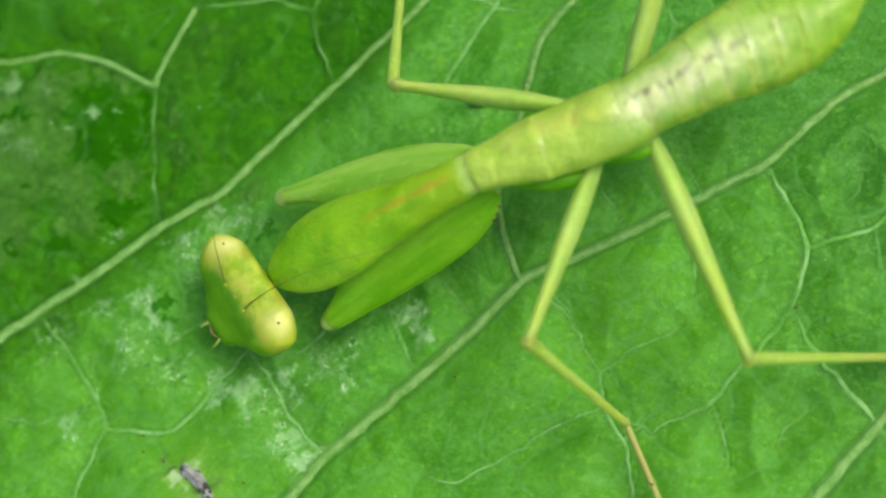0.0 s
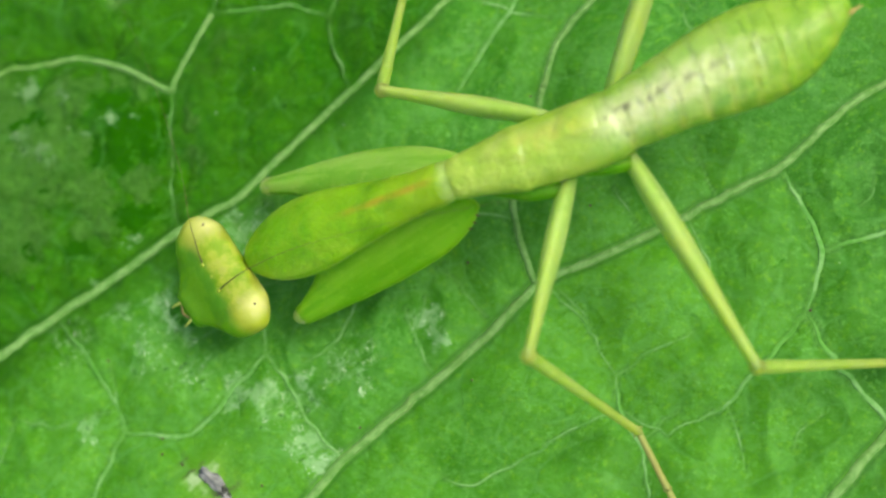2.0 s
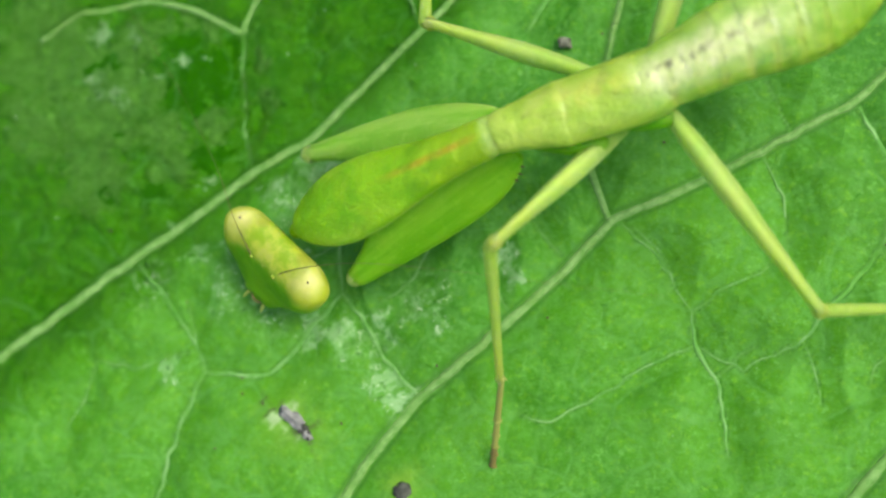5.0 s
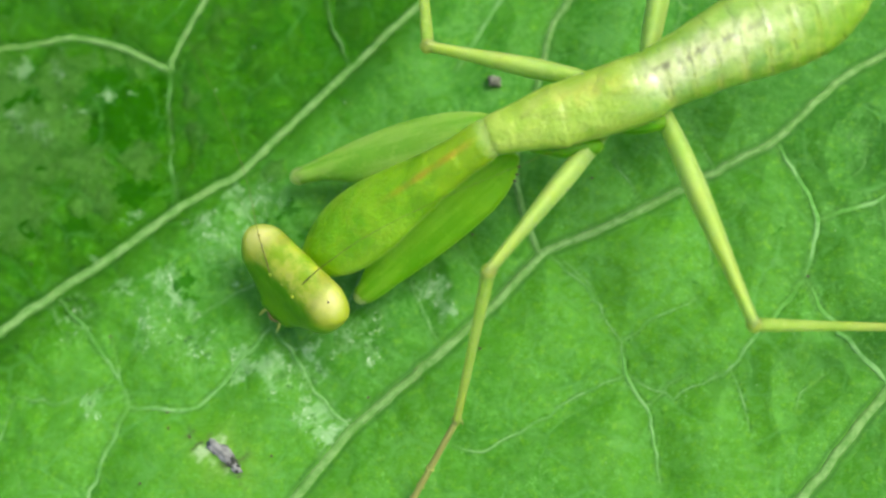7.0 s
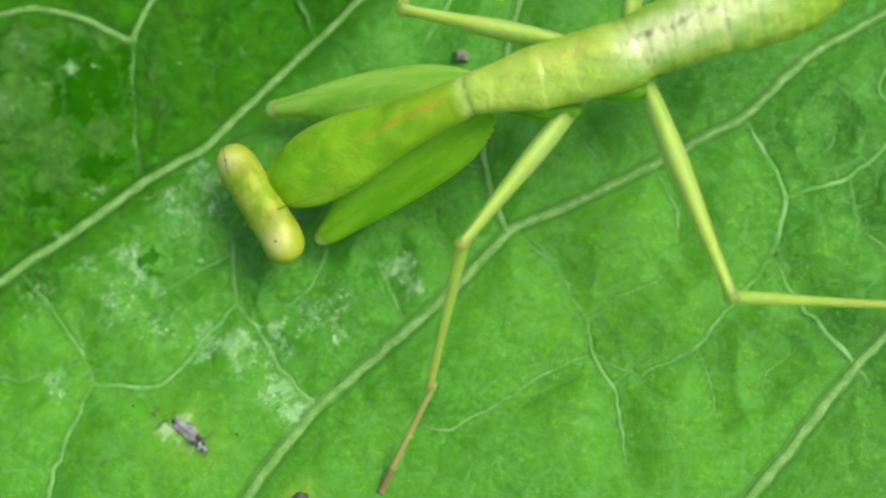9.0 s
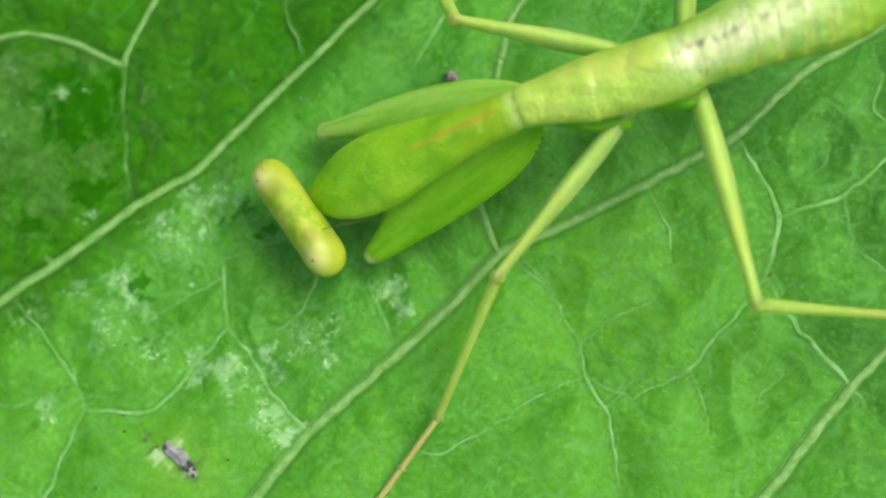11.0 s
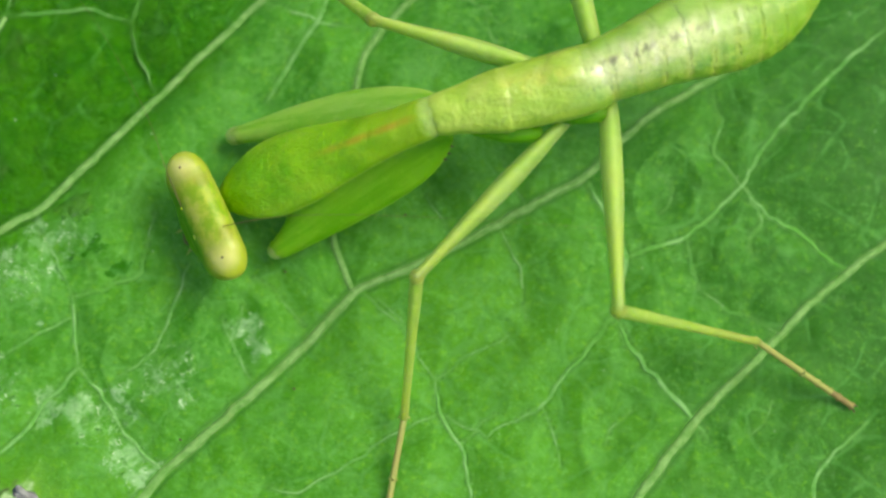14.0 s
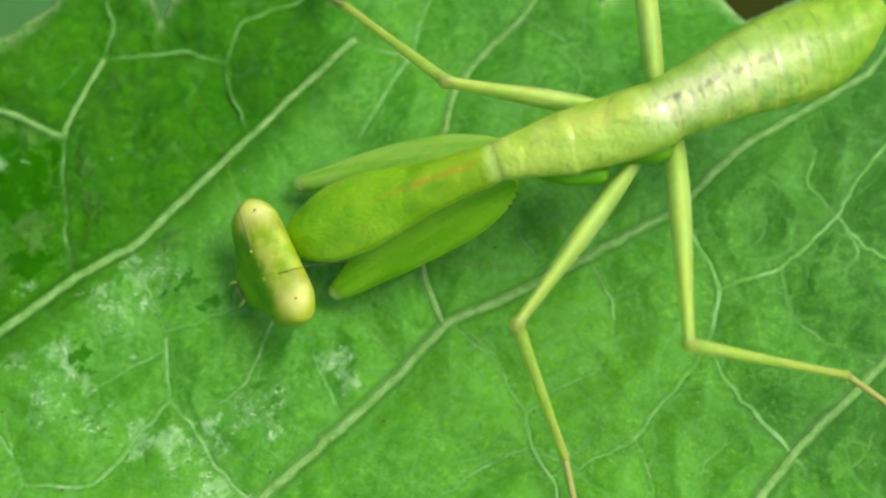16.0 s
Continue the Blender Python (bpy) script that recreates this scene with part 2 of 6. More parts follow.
def cuticle(name, low, high, fleck, rough=0.36, gloss=0.5, tan=0.0, stripe=0.0, lines=0.0, warm=0.0):
    """Insect skin: translucent, finely granular, in two close tones with small flecks."""
    g = Graph(name)
    base = g.mix(g.ramp(g.noise(0.8, 3), 0.35, 0.65), low, high)
    base = g.mix(g.ramp(g.noise(3.4, 4, 0.7), 0.50, 0.74, 0, 0.6), base, fleck)
    grain = g.noise(16.0, 2)
    if lines:
        base = g.mix(g.ramp(g.noise(2.4, 3, 0.6, (0.12, 1.0, 1.0)), 0.42, 0.62, 0.0, lines), base, fleck)
    if warm:
        base = g.mix(g.ramp(g.noise(0.35, 3), 0.42, 0.62, 0.0, warm), base, (0.330, 0.360, 0.060))
    if stripe:
        side = g.math("ABSOLUTE", g.axis(1))
        base = g.mix(g.ramp(side, 0.06, 0.16, 0.0, stripe), base, tuple(c * 0.62 for c in low))
        base = g.mix(g.ramp(side, 0.22, 0.32, 0.0, stripe), base, fleck)
    if tan:
        reach = g.math("ADD", g.axis(0), g.math("MULTIPLY", g.noise(1.2, 3), 1.2))
        base = g.mix(g.ramp(reach, 2.6, 6.4, 0.15, tan), base, (0.260, 0.240, 0.058))
    g.set(base_color=base, roughness=rough, specular_ior_level=gloss, normal=g.bump(grain, 0.012))
    g.set(subsurface_weight=0.9, subsurface_scale=1.8 * MM, subsurface_radius=(0.9, 1.0, 0.25))
    return g.mat


def back_cuticle():
    """Skin of the middle and hind body: clear green upper flank, cream back with painted shine and broken dark dashes,
    mottled lower flank with painted shade, ring seams.
    """
    g = Graph("back_cuticle")
    along, across = g.axis(0), g.math("SUBTRACT", g.axis(1), g.math("MULTIPLY", g.math("MAXIMUM", g.math("SUBTRACT", g.axis(0), 5.1), 0.0), 0.1))
    wander = g.math("MULTIPLY", g.math("SUBTRACT", g.noise(1.4, 4, 0.65), 0.5), 0.7)
    hind = g.ramp(along, 3.9, 5.4)
    base = g.mix(g.ramp(g.noise(0.9, 4), 0.40, 0.60), (0.255, 0.432, 0.028), (0.330, 0.490, 0.058))
    front = g.mix(g.ramp(g.noise(1.5, 4, 0.65), 0.42, 0.58), (0.318, 0.455, 0.042), (0.380, 0.495, 0.070))
    base = g.mix(g.ramp(along, 5.2, 3.8), base, front)
    amber = g.math("MULTIPLY", g.ramp(g.math("ABSOLUTE", across), 0.1, 0.6, 1.0, 0.0), g.ramp(along, 1.6, 2.4))
    base = g.mix(g.math("MULTIPLY", g.math("MULTIPLY", amber, g.ramp(g.noise(1.1, 4), 0.45, 0.60)), g.ramp(along, 4.6, 3.8, 0.0, 0.35)), base, (0.500, 0.430, 0.060))
    smudge = g.math("MULTIPLY", g.math("MULTIPLY", g.ramp(along, 2.2, 3.2), g.ramp(along, 4.8, 4.2)), g.ramp(g.noise(1.6, 4, 0.65), 0.50, 0.62, 0.0, 0.28))
    base = g.mix(smudge, base, (0.230, 0.270, 0.035))
    # lower flank: mottling, and its shaded side painted darker
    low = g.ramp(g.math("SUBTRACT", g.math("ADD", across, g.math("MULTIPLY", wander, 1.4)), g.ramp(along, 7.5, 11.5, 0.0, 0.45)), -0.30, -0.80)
    flank_shade = g.mix(g.ramp(g.noise(1.3, 5, 0.70), 0.42, 0.58), (0.170, 0.340, 0.016), (0.310, 0.455, 0.050))
    base = g.mix(g.math("MULTIPLY", low, g.ramp(along, 3.5, 6.0, 0.35, 0.9)), base, flank_shade)
    # cream midline, widened and paled to carry the back's highlight in colour
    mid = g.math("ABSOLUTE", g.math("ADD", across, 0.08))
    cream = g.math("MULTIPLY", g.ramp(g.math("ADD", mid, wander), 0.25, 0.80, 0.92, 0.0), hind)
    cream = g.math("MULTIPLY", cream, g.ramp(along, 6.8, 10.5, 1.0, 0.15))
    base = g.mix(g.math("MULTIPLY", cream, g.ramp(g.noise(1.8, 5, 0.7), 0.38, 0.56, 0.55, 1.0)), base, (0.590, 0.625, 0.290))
    wave = g.math("SINE", g.math("MULTIPLY", g.math("ADD", along, g.math("ADD", g.math("MULTIPLY", g.noise(1.3, 3), 0.20), g.math("MULTIPLY", g.math("POWER", across, 2.0), 0.10))), 8.32))
    seam = g.math("MULTIPLY", g.math("MULTIPLY", g.ramp(wave, 0.80, 0.99), g.ramp(g.noise(2.4, 4, 0.7), 0.44, 0.60)), hind)
    base = g.mix(g.math("MULTIPLY", seam, g.ramp(across, 0.1, 0.8, 0.38, 0.06)), base, (0.230, 0.350, 0.040))
    warm = g.math("MULTIPLY", g.math("MULTIPLY", g.ramp(wave, 0.30, 0.80), low), hind)
    base = g.mix(g.math("MULTIPLY", warm, 0.35), base, (0.450, 0.500, 0.070))
    keel = g.math("ABSOLUTE", g.math("ADD", across, g.math("MULTIPLY", wander, 0.35)))
    dash = g.math("MULTIPLY", g.ramp(keel, 0.02, 0.20, 1.0, 0.0), g.ramp(g.noise(2.4, 4, 0.65, (1.5, 0.6, 1.0)), 0.46, 0.60))
    run = g.math("MULTIPLY", g.ramp(along, 4.4, 4.9), g.ramp(along, 5.8, 9.0, 0.90, 0.40))
    base = g.mix(g.math("MULTIPLY", dash, run), base, (0.170, 0.160, 0.070))
    # mottled tail, its colour darkened to offset the sun on its slope
    rear = g.math("MULTIPLY", g.ramp(along, 7.8, 11.0), g.ramp(g.noise(1.9, 5, 0.70), 0.40, 0.56, 0.25, 0.90))
    base = g.mix(rear, base, (0.185, 0.345, 0.024))
    relief = g.math("ADD", g.math("MULTIPLY", g.noise(9.0, 3), 0.2), g.math("SUBTRACT", g.noise(1.7, 4, 0.6), g.math("MULTIPLY", seam, 0.3)))
    g.set(base_color=base, roughness=0.42, specular_ior_level=g.ramp(along, 6.5, 9.5, 0.35, 0.15), normal=g.bump(relief, 0.17))
    g.set(coat_weight=g.math("MULTIPLY", g.ramp(along, 3.6, 5.2, 0.35, 1.0), g.ramp(along, 7.5, 10.4, 1.0, 0.14)), coat_roughness=g.ramp(g.noise(2.2, 4, 0.6), 0.35, 0.65, 0.30, 0.40), coat_ior=1.9)
    g.set(subsurface_weight=0.6, subsurface_scale=0.9 * MM, subsurface_radius=(0.9, 1.0, 0.25))
    return g.mat


def shield_cuticle():
    """Skin of the long front shield: leaf green, with a thin red-orange line along its ridge."""
    g = Graph("shield_cuticle")
    base = g.mix(g.ramp(g.noise(0.75, 4, 0.6), 0.38, 0.60), (0.150, 0.350, 0.002), (0.215, 0.410, 0.006))
    base = g.mix(g.ramp(g.noise(5.0, 3, 0.7), 0.52, 0.74, 0, 0.4), base, (0.210, 0.380, 0.016))
    base = g.mix(g.ramp(g.axis(0), 3.6, 0.2, 0.0, 0.85), base, (0.270, 0.400, 0.014))
    arc = g.math("ABSOLUTE", g.math("SUBTRACT", g.math("ADD", g.math("POWER", g.math("SUBTRACT", g.axis(0), 4.4), 2.0), g.math("MULTIPLY", g.math("POWER", g.axis(1), 2.0), 1.6)), 1.0))
    base = g.mix(g.math("MULTIPLY", g.ramp(arc, 0.04, 0.40, 0.3, 0.0), g.ramp(g.axis(0), 3.6, 4.4)), base, (0.250, 0.400, 0.020))
    side = g.math("ABSOLUTE", g.axis(1))
    run = g.math("MULTIPLY", g.ramp(g.axis(0), 0.2, 0.9), g.ramp(g.axis(0), 2.4, 4.6, 1.0, 0.0))
    line = g.math("MULTIPLY", g.ramp(side, 0.01, 0.19, 1.0, 0.0), run)
    base = g.mix(g.math("MULTIPLY", g.math("MULTIPLY", line, g.ramp(g.noise(1.4, 3), 0.3, 0.6, 0.45, 1.0)), 0.68), base, (0.400, 0.230, 0.016))
    joint = g.ramp(g.math("ADD", g.axis(0), g.math("MULTIPLY", g.noise(4.0), 0.25)), 0.22, 0.56, 0.60, 0.0)
    base = g.mix(joint, base, (0.360, 0.510, 0.150))
    base = g.mix(g.math("MULTIPLY", g.ramp(g.noise(1.1, 4, 0.65), 0.50, 0.66, 0.0, 0.6), g.ramp(g.axis(0), 0.8, 2.5)), base, (0.125, 0.285, 0.002))
    base = g.mix(g.math("MULTIPLY", g.ramp(side, 0.55, 1.15, 0.0, 0.55), g.ramp(g.noise(1.6, 4, 0.65), 0.40, 0.60, 0.3, 1.0)), base, (0.260, 0.430, 0.030))
    grain = g.math("ADD", g.math("MULTIPLY", g.noise(12.0, 3), 0.2), g.noise(1.3, 3))
    g.set(base_color=base, roughness=0.42, specular_ior_level=0.4, normal=g.bump(grain, 0.20))
    g.set(subsurface_weight=0.9, subsurface_scale=1.8 * MM, subsurface_radius=(0.8, 1.0, 0.2))
    return g.mat


def head_cuticle(name, facets):
    """Head skin: mottled olive crown, deep green face, cream on the upper outer sides of the eyes."""
    g = Graph(name)
    base = g.mix(g.ramp(g.noise(1.8, 4, 0.65), 0.38, 0.60), (0.210, 0.330, 0.010), (0.360, 0.410, 0.050))
    base = g.mix(g.ramp(g.noise(3.2, 4, 0.7), 0.52, 0.68, 0, 0.55), base, (0.360, 0.370, 0.080))
    across = g.math("ABSOLUTE", g.axis(0))
    spot = g.math("ADD", g.math("POWER", g.math("SUBTRACT", across, 0.95), 2.0), g.math("POWER", g.math("ADD", g.axis(1), 0.05), 2.0))
    base = g.mix(g.math("MULTIPLY", g.ramp(spot, 0.02, 0.12, 0.55, 0.0), g.ramp(g.axis(2), 0.1, 0.4)), base, (0.250, 0.240, 0.030))
    wander = g.math("MULTIPLY", g.noise(1.5, 3), 0.35)
    out = g.ramp(g.math("ADD", across, wander), 1.05, 1.75)
    base = g.mix(out, base, (0.330, 0.380, 0.032))
    up = g.math("ADD", g.math("MULTIPLY", g.axis(2), 0.8), g.math("MULTIPLY", g.axis(1), 0.6))
    crest = g.math("MULTIPLY", g.ramp(g.math("ADD", across, wander), 1.05, 2.05), g.ramp(g.math("ADD", up, wander), 0.32, 1.08))
    base = g.mix(crest, base, (0.720, 0.650, 0.320))
    low = g.math("ADD", g.axis(2), g.math("ADD", g.math("MULTIPLY", g.noise(1.2, 3), 0.4), g.math("MULTIPLY", out, 0.25)))
    base = g.mix(g.ramp(low, 0.30, -0.25), base, g.mix(g.ramp(g.noise(1.4, 3), 0.4, 0.6), (0.085, 0.250, 0.003), (0.125, 0.300, 0.005)))
    g.set(base_color=base, roughness=0.42, specular_ior_level=0.35, normal=g.bump(g.math("ADD", g.math("MULTIPLY", g.cells(facets, "F1"), 0.08), g.noise(2.2, 2)), 0.035))
    g.set(subsurface_weight=0.9, subsurface_scale=0.4 * MM, subsurface_radius=(0.9, 1.0, 0.25))
    return g.mat


def plain(name, low, high, scale, rough=0.5, relief=0.0):
    g = Graph(name)
    n = g.noise(scale, 4, 0.65)
    g.set(base_color=g.mix(g.ramp(n, 0.3, 0.7), low, high), roughness=rough)
    if relief:
        g.set(normal=g.bump(n, relief))
    return g.mat


def undergrowth():
    """Dim ground cover: brown-black soil with grey-green patches, greener at the left, darker at the right."""
    g = Graph("undergrowth")

    def about(x, y, r):
        u = g.math("POWER", g.math("DIVIDE", g.math("SUBTRACT", g.axis(0), x), r), 2.0)
        v = g.math("POWER", g.math("DIVIDE", g.math("SUBTRACT", g.axis(1), y), r), 2.0)
        return g.ramp(g.math("ADD", u, v), 0.0, 1.0, 0.5, 0.0)

    greener = g.math("SUBTRACT", g.math("ADD", g.noise(0.012, 6, 0.65), about(-85.0, 45.0, 110.0)), about(48.0, 36.0, 90.0))
    base = g.mix(g.ramp(greener, 0.46, 0.66), (0.022, 0.026, 0.002), (0.050, 0.140, 0.040))
    base = g.mix(g.ramp(g.noise(0.2, 5, 0.7), 0.45, 0.7, 0.0, 0.4), base, (0.030, 0.040, 0.012))
    return g.set(base_color=base, roughness=0.95, specular_ior_level=0.1).mat


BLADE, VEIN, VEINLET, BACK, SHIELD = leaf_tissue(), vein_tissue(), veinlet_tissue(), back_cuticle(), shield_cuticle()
RIM = cuticle("rim_cuticle", (0.150, 0.330, 0.008), (0.200, 0.370, 0.016), (0.240, 0.400, 0.030), 0.45)
LIMB = cuticle("limb_cuticle", (0.250, 0.385, 0.080), (0.300, 0.420, 0.105), (0.360, 0.465, 0.155), 0.55, 0.22, stripe=0.22, warm=0.35)
KNEE = cuticle("knee_cuticle", (0.240, 0.345, 0.045), (0.300, 0.345, 0.060), (0.340, 0.370, 0.090), 0.5, 0.28)
SHANK = cuticle("shank_cuticle", (0.190, 0.325, 0.048), (0.230, 0.345, 0.065), (0.285, 0.390, 0.105), 0.6, 0.2, tan=0.6)
# foreleg skin twice: shaded tone for fore2, lit tone for fore1
ARM_SHADED = cuticle("arm_shaded_cuticle", (0.098, 0.285, 0.003), (0.130, 0.318, 0.006), (0.190, 0.385, 0.020), 0.55, 0.22, lines=0.5)
ARM_LIT = cuticle("arm_lit_cuticle", (0.125, 0.305, 0.016), (0.165, 0.340, 0.030), (0.260, 0.420, 0.080), 0.55, 0.26, lines=0.6)
HIP = cuticle("hip_cuticle", (0.070, 0.235, 0.003), (0.100, 0.275, 0.005), (0.150, 0.320, 0.015), 0.55, 0.2)
FACE = head_cuticle("face_cuticle", 8.0)
EYE = head_cuticle("eye_cuticle", 14.0)
OCELLUS = plain("ocellus_pale", (0.240, 0.340, 0.020), (0.320, 0.390, 0.045), 3.0, 0.6)
FOOT = plain("foot_brown", (0.270, 0.300, 0.070), (0.270, 0.240, 0.060), 1.2, 0.55, 0.02)
TOE = plain("toe_brown", (0.160, 0.110, 0.035), (0.240, 0.190, 0.055), 2.0, 0.5, 0.02)
DARK = plain("dark_horn", (0.030, 0.014, 0.008), (0.080, 0.040, 0.020), 4.0, 0.45)
FEELER = plain("feeler_brown", (0.080, 0.075, 0.018), (0.140, 0.125, 0.030), 3.0, 0.5)
PALP = plain("palp_pale", (0.230, 0.300, 0.040), (0.300, 0.340, 0.070), 3.0, 0.45)
TAIL = plain("tail_orange", (0.420, 0.250, 0.080), (0.500, 0.360, 0.120), 3.0, 0.45)
CRUMB = plain("crumb_grey", (0.040, 0.034, 0.022), (0.260, 0.260, 0.200), 5.0, 0.6, 0.04)
CRUST = plain("crust_black", (0.005, 0.006, 0.004), (0.070, 0.075, 0.060), 6.0, 0.7, 0.05)
SCAB = plain("scab_grey", (0.110, 0.108, 0.110), (0.270, 0.262, 0.265), 2.6, 0.75, 0.04)
SOIL = undergrowth()
BARK = plain("twig_bark", (0.120, 0.090, 0.050), (0.300, 0.240, 0.150), 1.0, 0.8, 0.1)


# ---- mesh tools ----
def curve(points, steps):
    """Points along a smooth curve through the given ones, of any dimension."""
    p = np.array(points, float)
    p = np.vstack([2 * p[0] - p[1], p, 2 * p[-1] - p[-2]])
    out = []
    for i in range(1, len(p) - 2):
        a, b, c, d = p[i - 1:i + 3]
        for s in np.linspace(0, 1, steps, endpoint=False):
            out.append(0.5 * (2 * b + (c - a) * s + (2 * a - 5 * b + 4 * c - d) * s ** 2 + (3 * b - a - 3 * c + d) * s ** 3))
    return np.array(out + [p[-2]])


def part(name, bm, material, parent=None, label=""):
    """One mesh object from a bmesh, smooth, under its thing or part."""
    me = bpy.data.meshes.new(name)
    bmesh.ops.recalc_face_normals(bm, faces=bm.faces)
    for face in bm.faces:
        face.smooth = True
    bm.to_mesh(me)
    bm.free()
    me.materials.append(material)
    ob = new(name, me)
    if parent is not None:
        ob.parent = parent
    return tagged(ob, label)


def placed(ob, m):
    ob.matrix_basis = m
    return ob


def resize(ob, x, y, z):
    """Stretch a part and the pieces on it along its own axes."""
    for o in (ob, *ob.children_recursive):
        o.data.transform(Matrix.Diagonal((x, y, z, 1)))
    return ob


def loft(profile, steps=6, around=20, keel=0.0, flat=1.0, bm=None):
    """A closed limb-like body along x. profile rows in mm: x, side shift, height shift, half width, half height.
    keel: a ridge along the back; flat: how far the belly is flattened."""
    bm = bm or bmesh.new()
    rings = []
    for x, cy, cz, w, h in curve(profile, steps):
        w, h = max(w, 0.004), max(h, 0.004)
        ring = []
        for k in range(around):
            a = 2 * math.pi * k / around
            s, c = math.sin(a), math.cos(a)
            up = h * s * (1 if s > 0 else flat)
            if keel and s > 0:
                up += keel * h * max(0.0, s) ** 12
            ring.append(bm.verts.new((x * MM, (cy + w * c) * MM, (cz + up) * MM)))
        rings.append(ring)
    for a, b in zip(rings, rings[1:]):
        for k in range(around):
            bm.faces.new((a[k], a[(k + 1) % around], b[(k + 1) % around], b[k]))
    bm.faces.new(rings[0][::-1])
    bm.faces.new(rings[-1])
    return bm


def tube(points, radii, around=8, steps=5, bm=None, flatten=1.0):
    """A tapered tube in mm along a smooth curve through 3D points."""
    bm = bm or bmesh.new()
    line = curve(points, steps)
    r = np.interp(np.linspace(0, 1, len(line)), np.linspace(0, 1, len(radii)), radii)
    rings = []
    for i, p in enumerate(line):
        d = Vector(line[min(i + 1, len(line) - 1)] - line[max(i - 1, 0)]).normalized()
        side = d.cross(Vector((0, 0, 1)))
        side = side.normalized() if side.length > 1e-4 else Vector((1, 0, 0))
        up = side.cross(d)
        rings.append([bm.verts.new((Vector(p) + side * (r[i] * math.cos(2 * math.pi * k / around))
                                    + up * (flatten * r[i] * math.sin(2 * math.pi * k / around))) * MM) for k in range(around)])
    for a, b in zip(rings, rings[1:]):
        for k in range(around):
            bm.faces.new((a[k], a[(k + 1) % around], b[(k + 1) % around], b[k]))
    bm.faces.new(rings[0][::-1])
    bm.faces.new(rings[-1])
    return bm


def blob(centre, radii, turn=0.0, lumps=0.0, seed=0, detail=3):
    """A rounded body in mm, with an uneven skin where lumps is given."""
    bm = bmesh.new()
    bmesh.ops.create_icosphere(bm, subdivisions=detail, radius=1.0)
    spin = Matrix.Rotation(turn, 3, "Y")
    for v in bm.verts:
        k = 1 + lumps * noise.noise(v.co * 1.7 + Vector((seed * 7.1, 0, 0)))
        v.co = (spin @ Vector([v.co[i] * radii[i] * k for i in range(3)]) + Vector(centre)) * MM
    return bm


def sculpt(field, centre, detail=5, reach=4.0):
    """A rounded closed skin where field(points) is zero, seen from a centre inside it; mm."""
    bm = bmesh.new()
    bmesh.ops.create_icosphere(bm, subdivisions=detail, radius=1.0)
    way = np.array([v.co.normalized()[:] for v in bm.verts])
    lo, hi = np.zeros(len(way)), np.full(len(way), reach)
    for _ in range(26):
        mid = (lo + hi) / 2
        inside = field(np.array(centre) + way * mid[:, None]) < 0
        lo, hi = np.where(inside, mid, lo), np.where(inside, hi, mid)
    for v, d, r in zip(bm.verts, way, lo):
        v.co = Vector(np.array(centre) + d * r) * MM
    return bm


def melt(a, b, k):
    """Smooth union of two distance fields."""
    h = np.clip(0.5 + 0.5 * (b - a) / k, 0, 1)
    return b * (1 - h) + a * h - k * h * (1 - h)


def head_field(p):
    """The head: a crown bar, an egg-shaped eye at each end, and the broad face tapering to the mouth."""
    x, y, z = np.abs(p[:, 0]), p[:, 1], p[:, 2]
    ex, ez = (x - 1.42) * 0.92 + (z + 0.26) * 0.39, -(x - 1.42) * 0.39 + (z + 0.26) * 0.92
    eye = (np.sqrt((ex / 0.56) ** 2 + ((y - 0.0) / 0.53) ** 2 + (ez / 0.82) ** 2) - 1) * 0.62
    bar = np.sqrt(np.maximum(x - 1.2, 0) ** 2 + ((y + 0.04) * 1.24) ** 2 + ((z + 0.20) * 0.80) ** 2) - 0.73
    t = np.clip((0.1 - z) / 1.9, 0, 1)
    face = np.sqrt(np.maximum(x - (1.72 - 1.30 * t ** 1.5), 0) ** 2 + (y * 1.0) ** 2 + np.maximum(np.maximum(z + 0.2, -1.8 - z), 0) ** 2) - (0.48 - 0.14 * t)
    return melt(melt(bar, eye, 0.18), face, 0.50)


def on_head(x, y, z, proud=0.0):
    """The point of the head's skin seen from (x, 0, 0) along y, z."""
    r = np.linspace(0.2, 1.4, 400)
    d = np.array((0, y, z)) / math.hypot(y, z)
    inside = head_field(np.array((x, 0, 0)) + r[:, None] * d) < 0
    return tuple(np.array((x, 0, 0)) + d * (r[inside][-1] + proud))


# ---- the leaf ----
VEINS = []


def vein(w0, w1, *points):
    """A vein in straight runs between its forks and bends, wandering a little. Widths and points in mm."""
    p = np.array(points)
    s = np.concatenate([[0], np.cumsum(np.hypot(*np.diff(p, axis=0).T))])
    at = np.linspace(0, s[-1], max(4, int(s[-1] / 0.3)))
    line = np.column_stack([np.interp(at, s, p[:, 0]), np.interp(at, s, p[:, 1])])
    if w0 > 0.1:
        line[1:-1] = (line[:-2] + 2 * line[1:-1] + line[2:]) / 4
    for i in range(1, len(line) - 1):
        x, y = line[i]
        stray = 0.05 if w0 > 0.1 else 0.11
        line[i] += stray * np.array([noise.noise(Vector((x * 1.3, y * 1.3, 1))), noise.noise(Vector((x * 1.3, y * 1.3, 9)))])
        line[i] += stray * np.array([noise.noise(Vector((x * 3.7, y * 3.7, 4))), noise.noise(Vector((x * 3.7, y * 3.7, 7)))])
    VEINS.append((w0, w1, line))


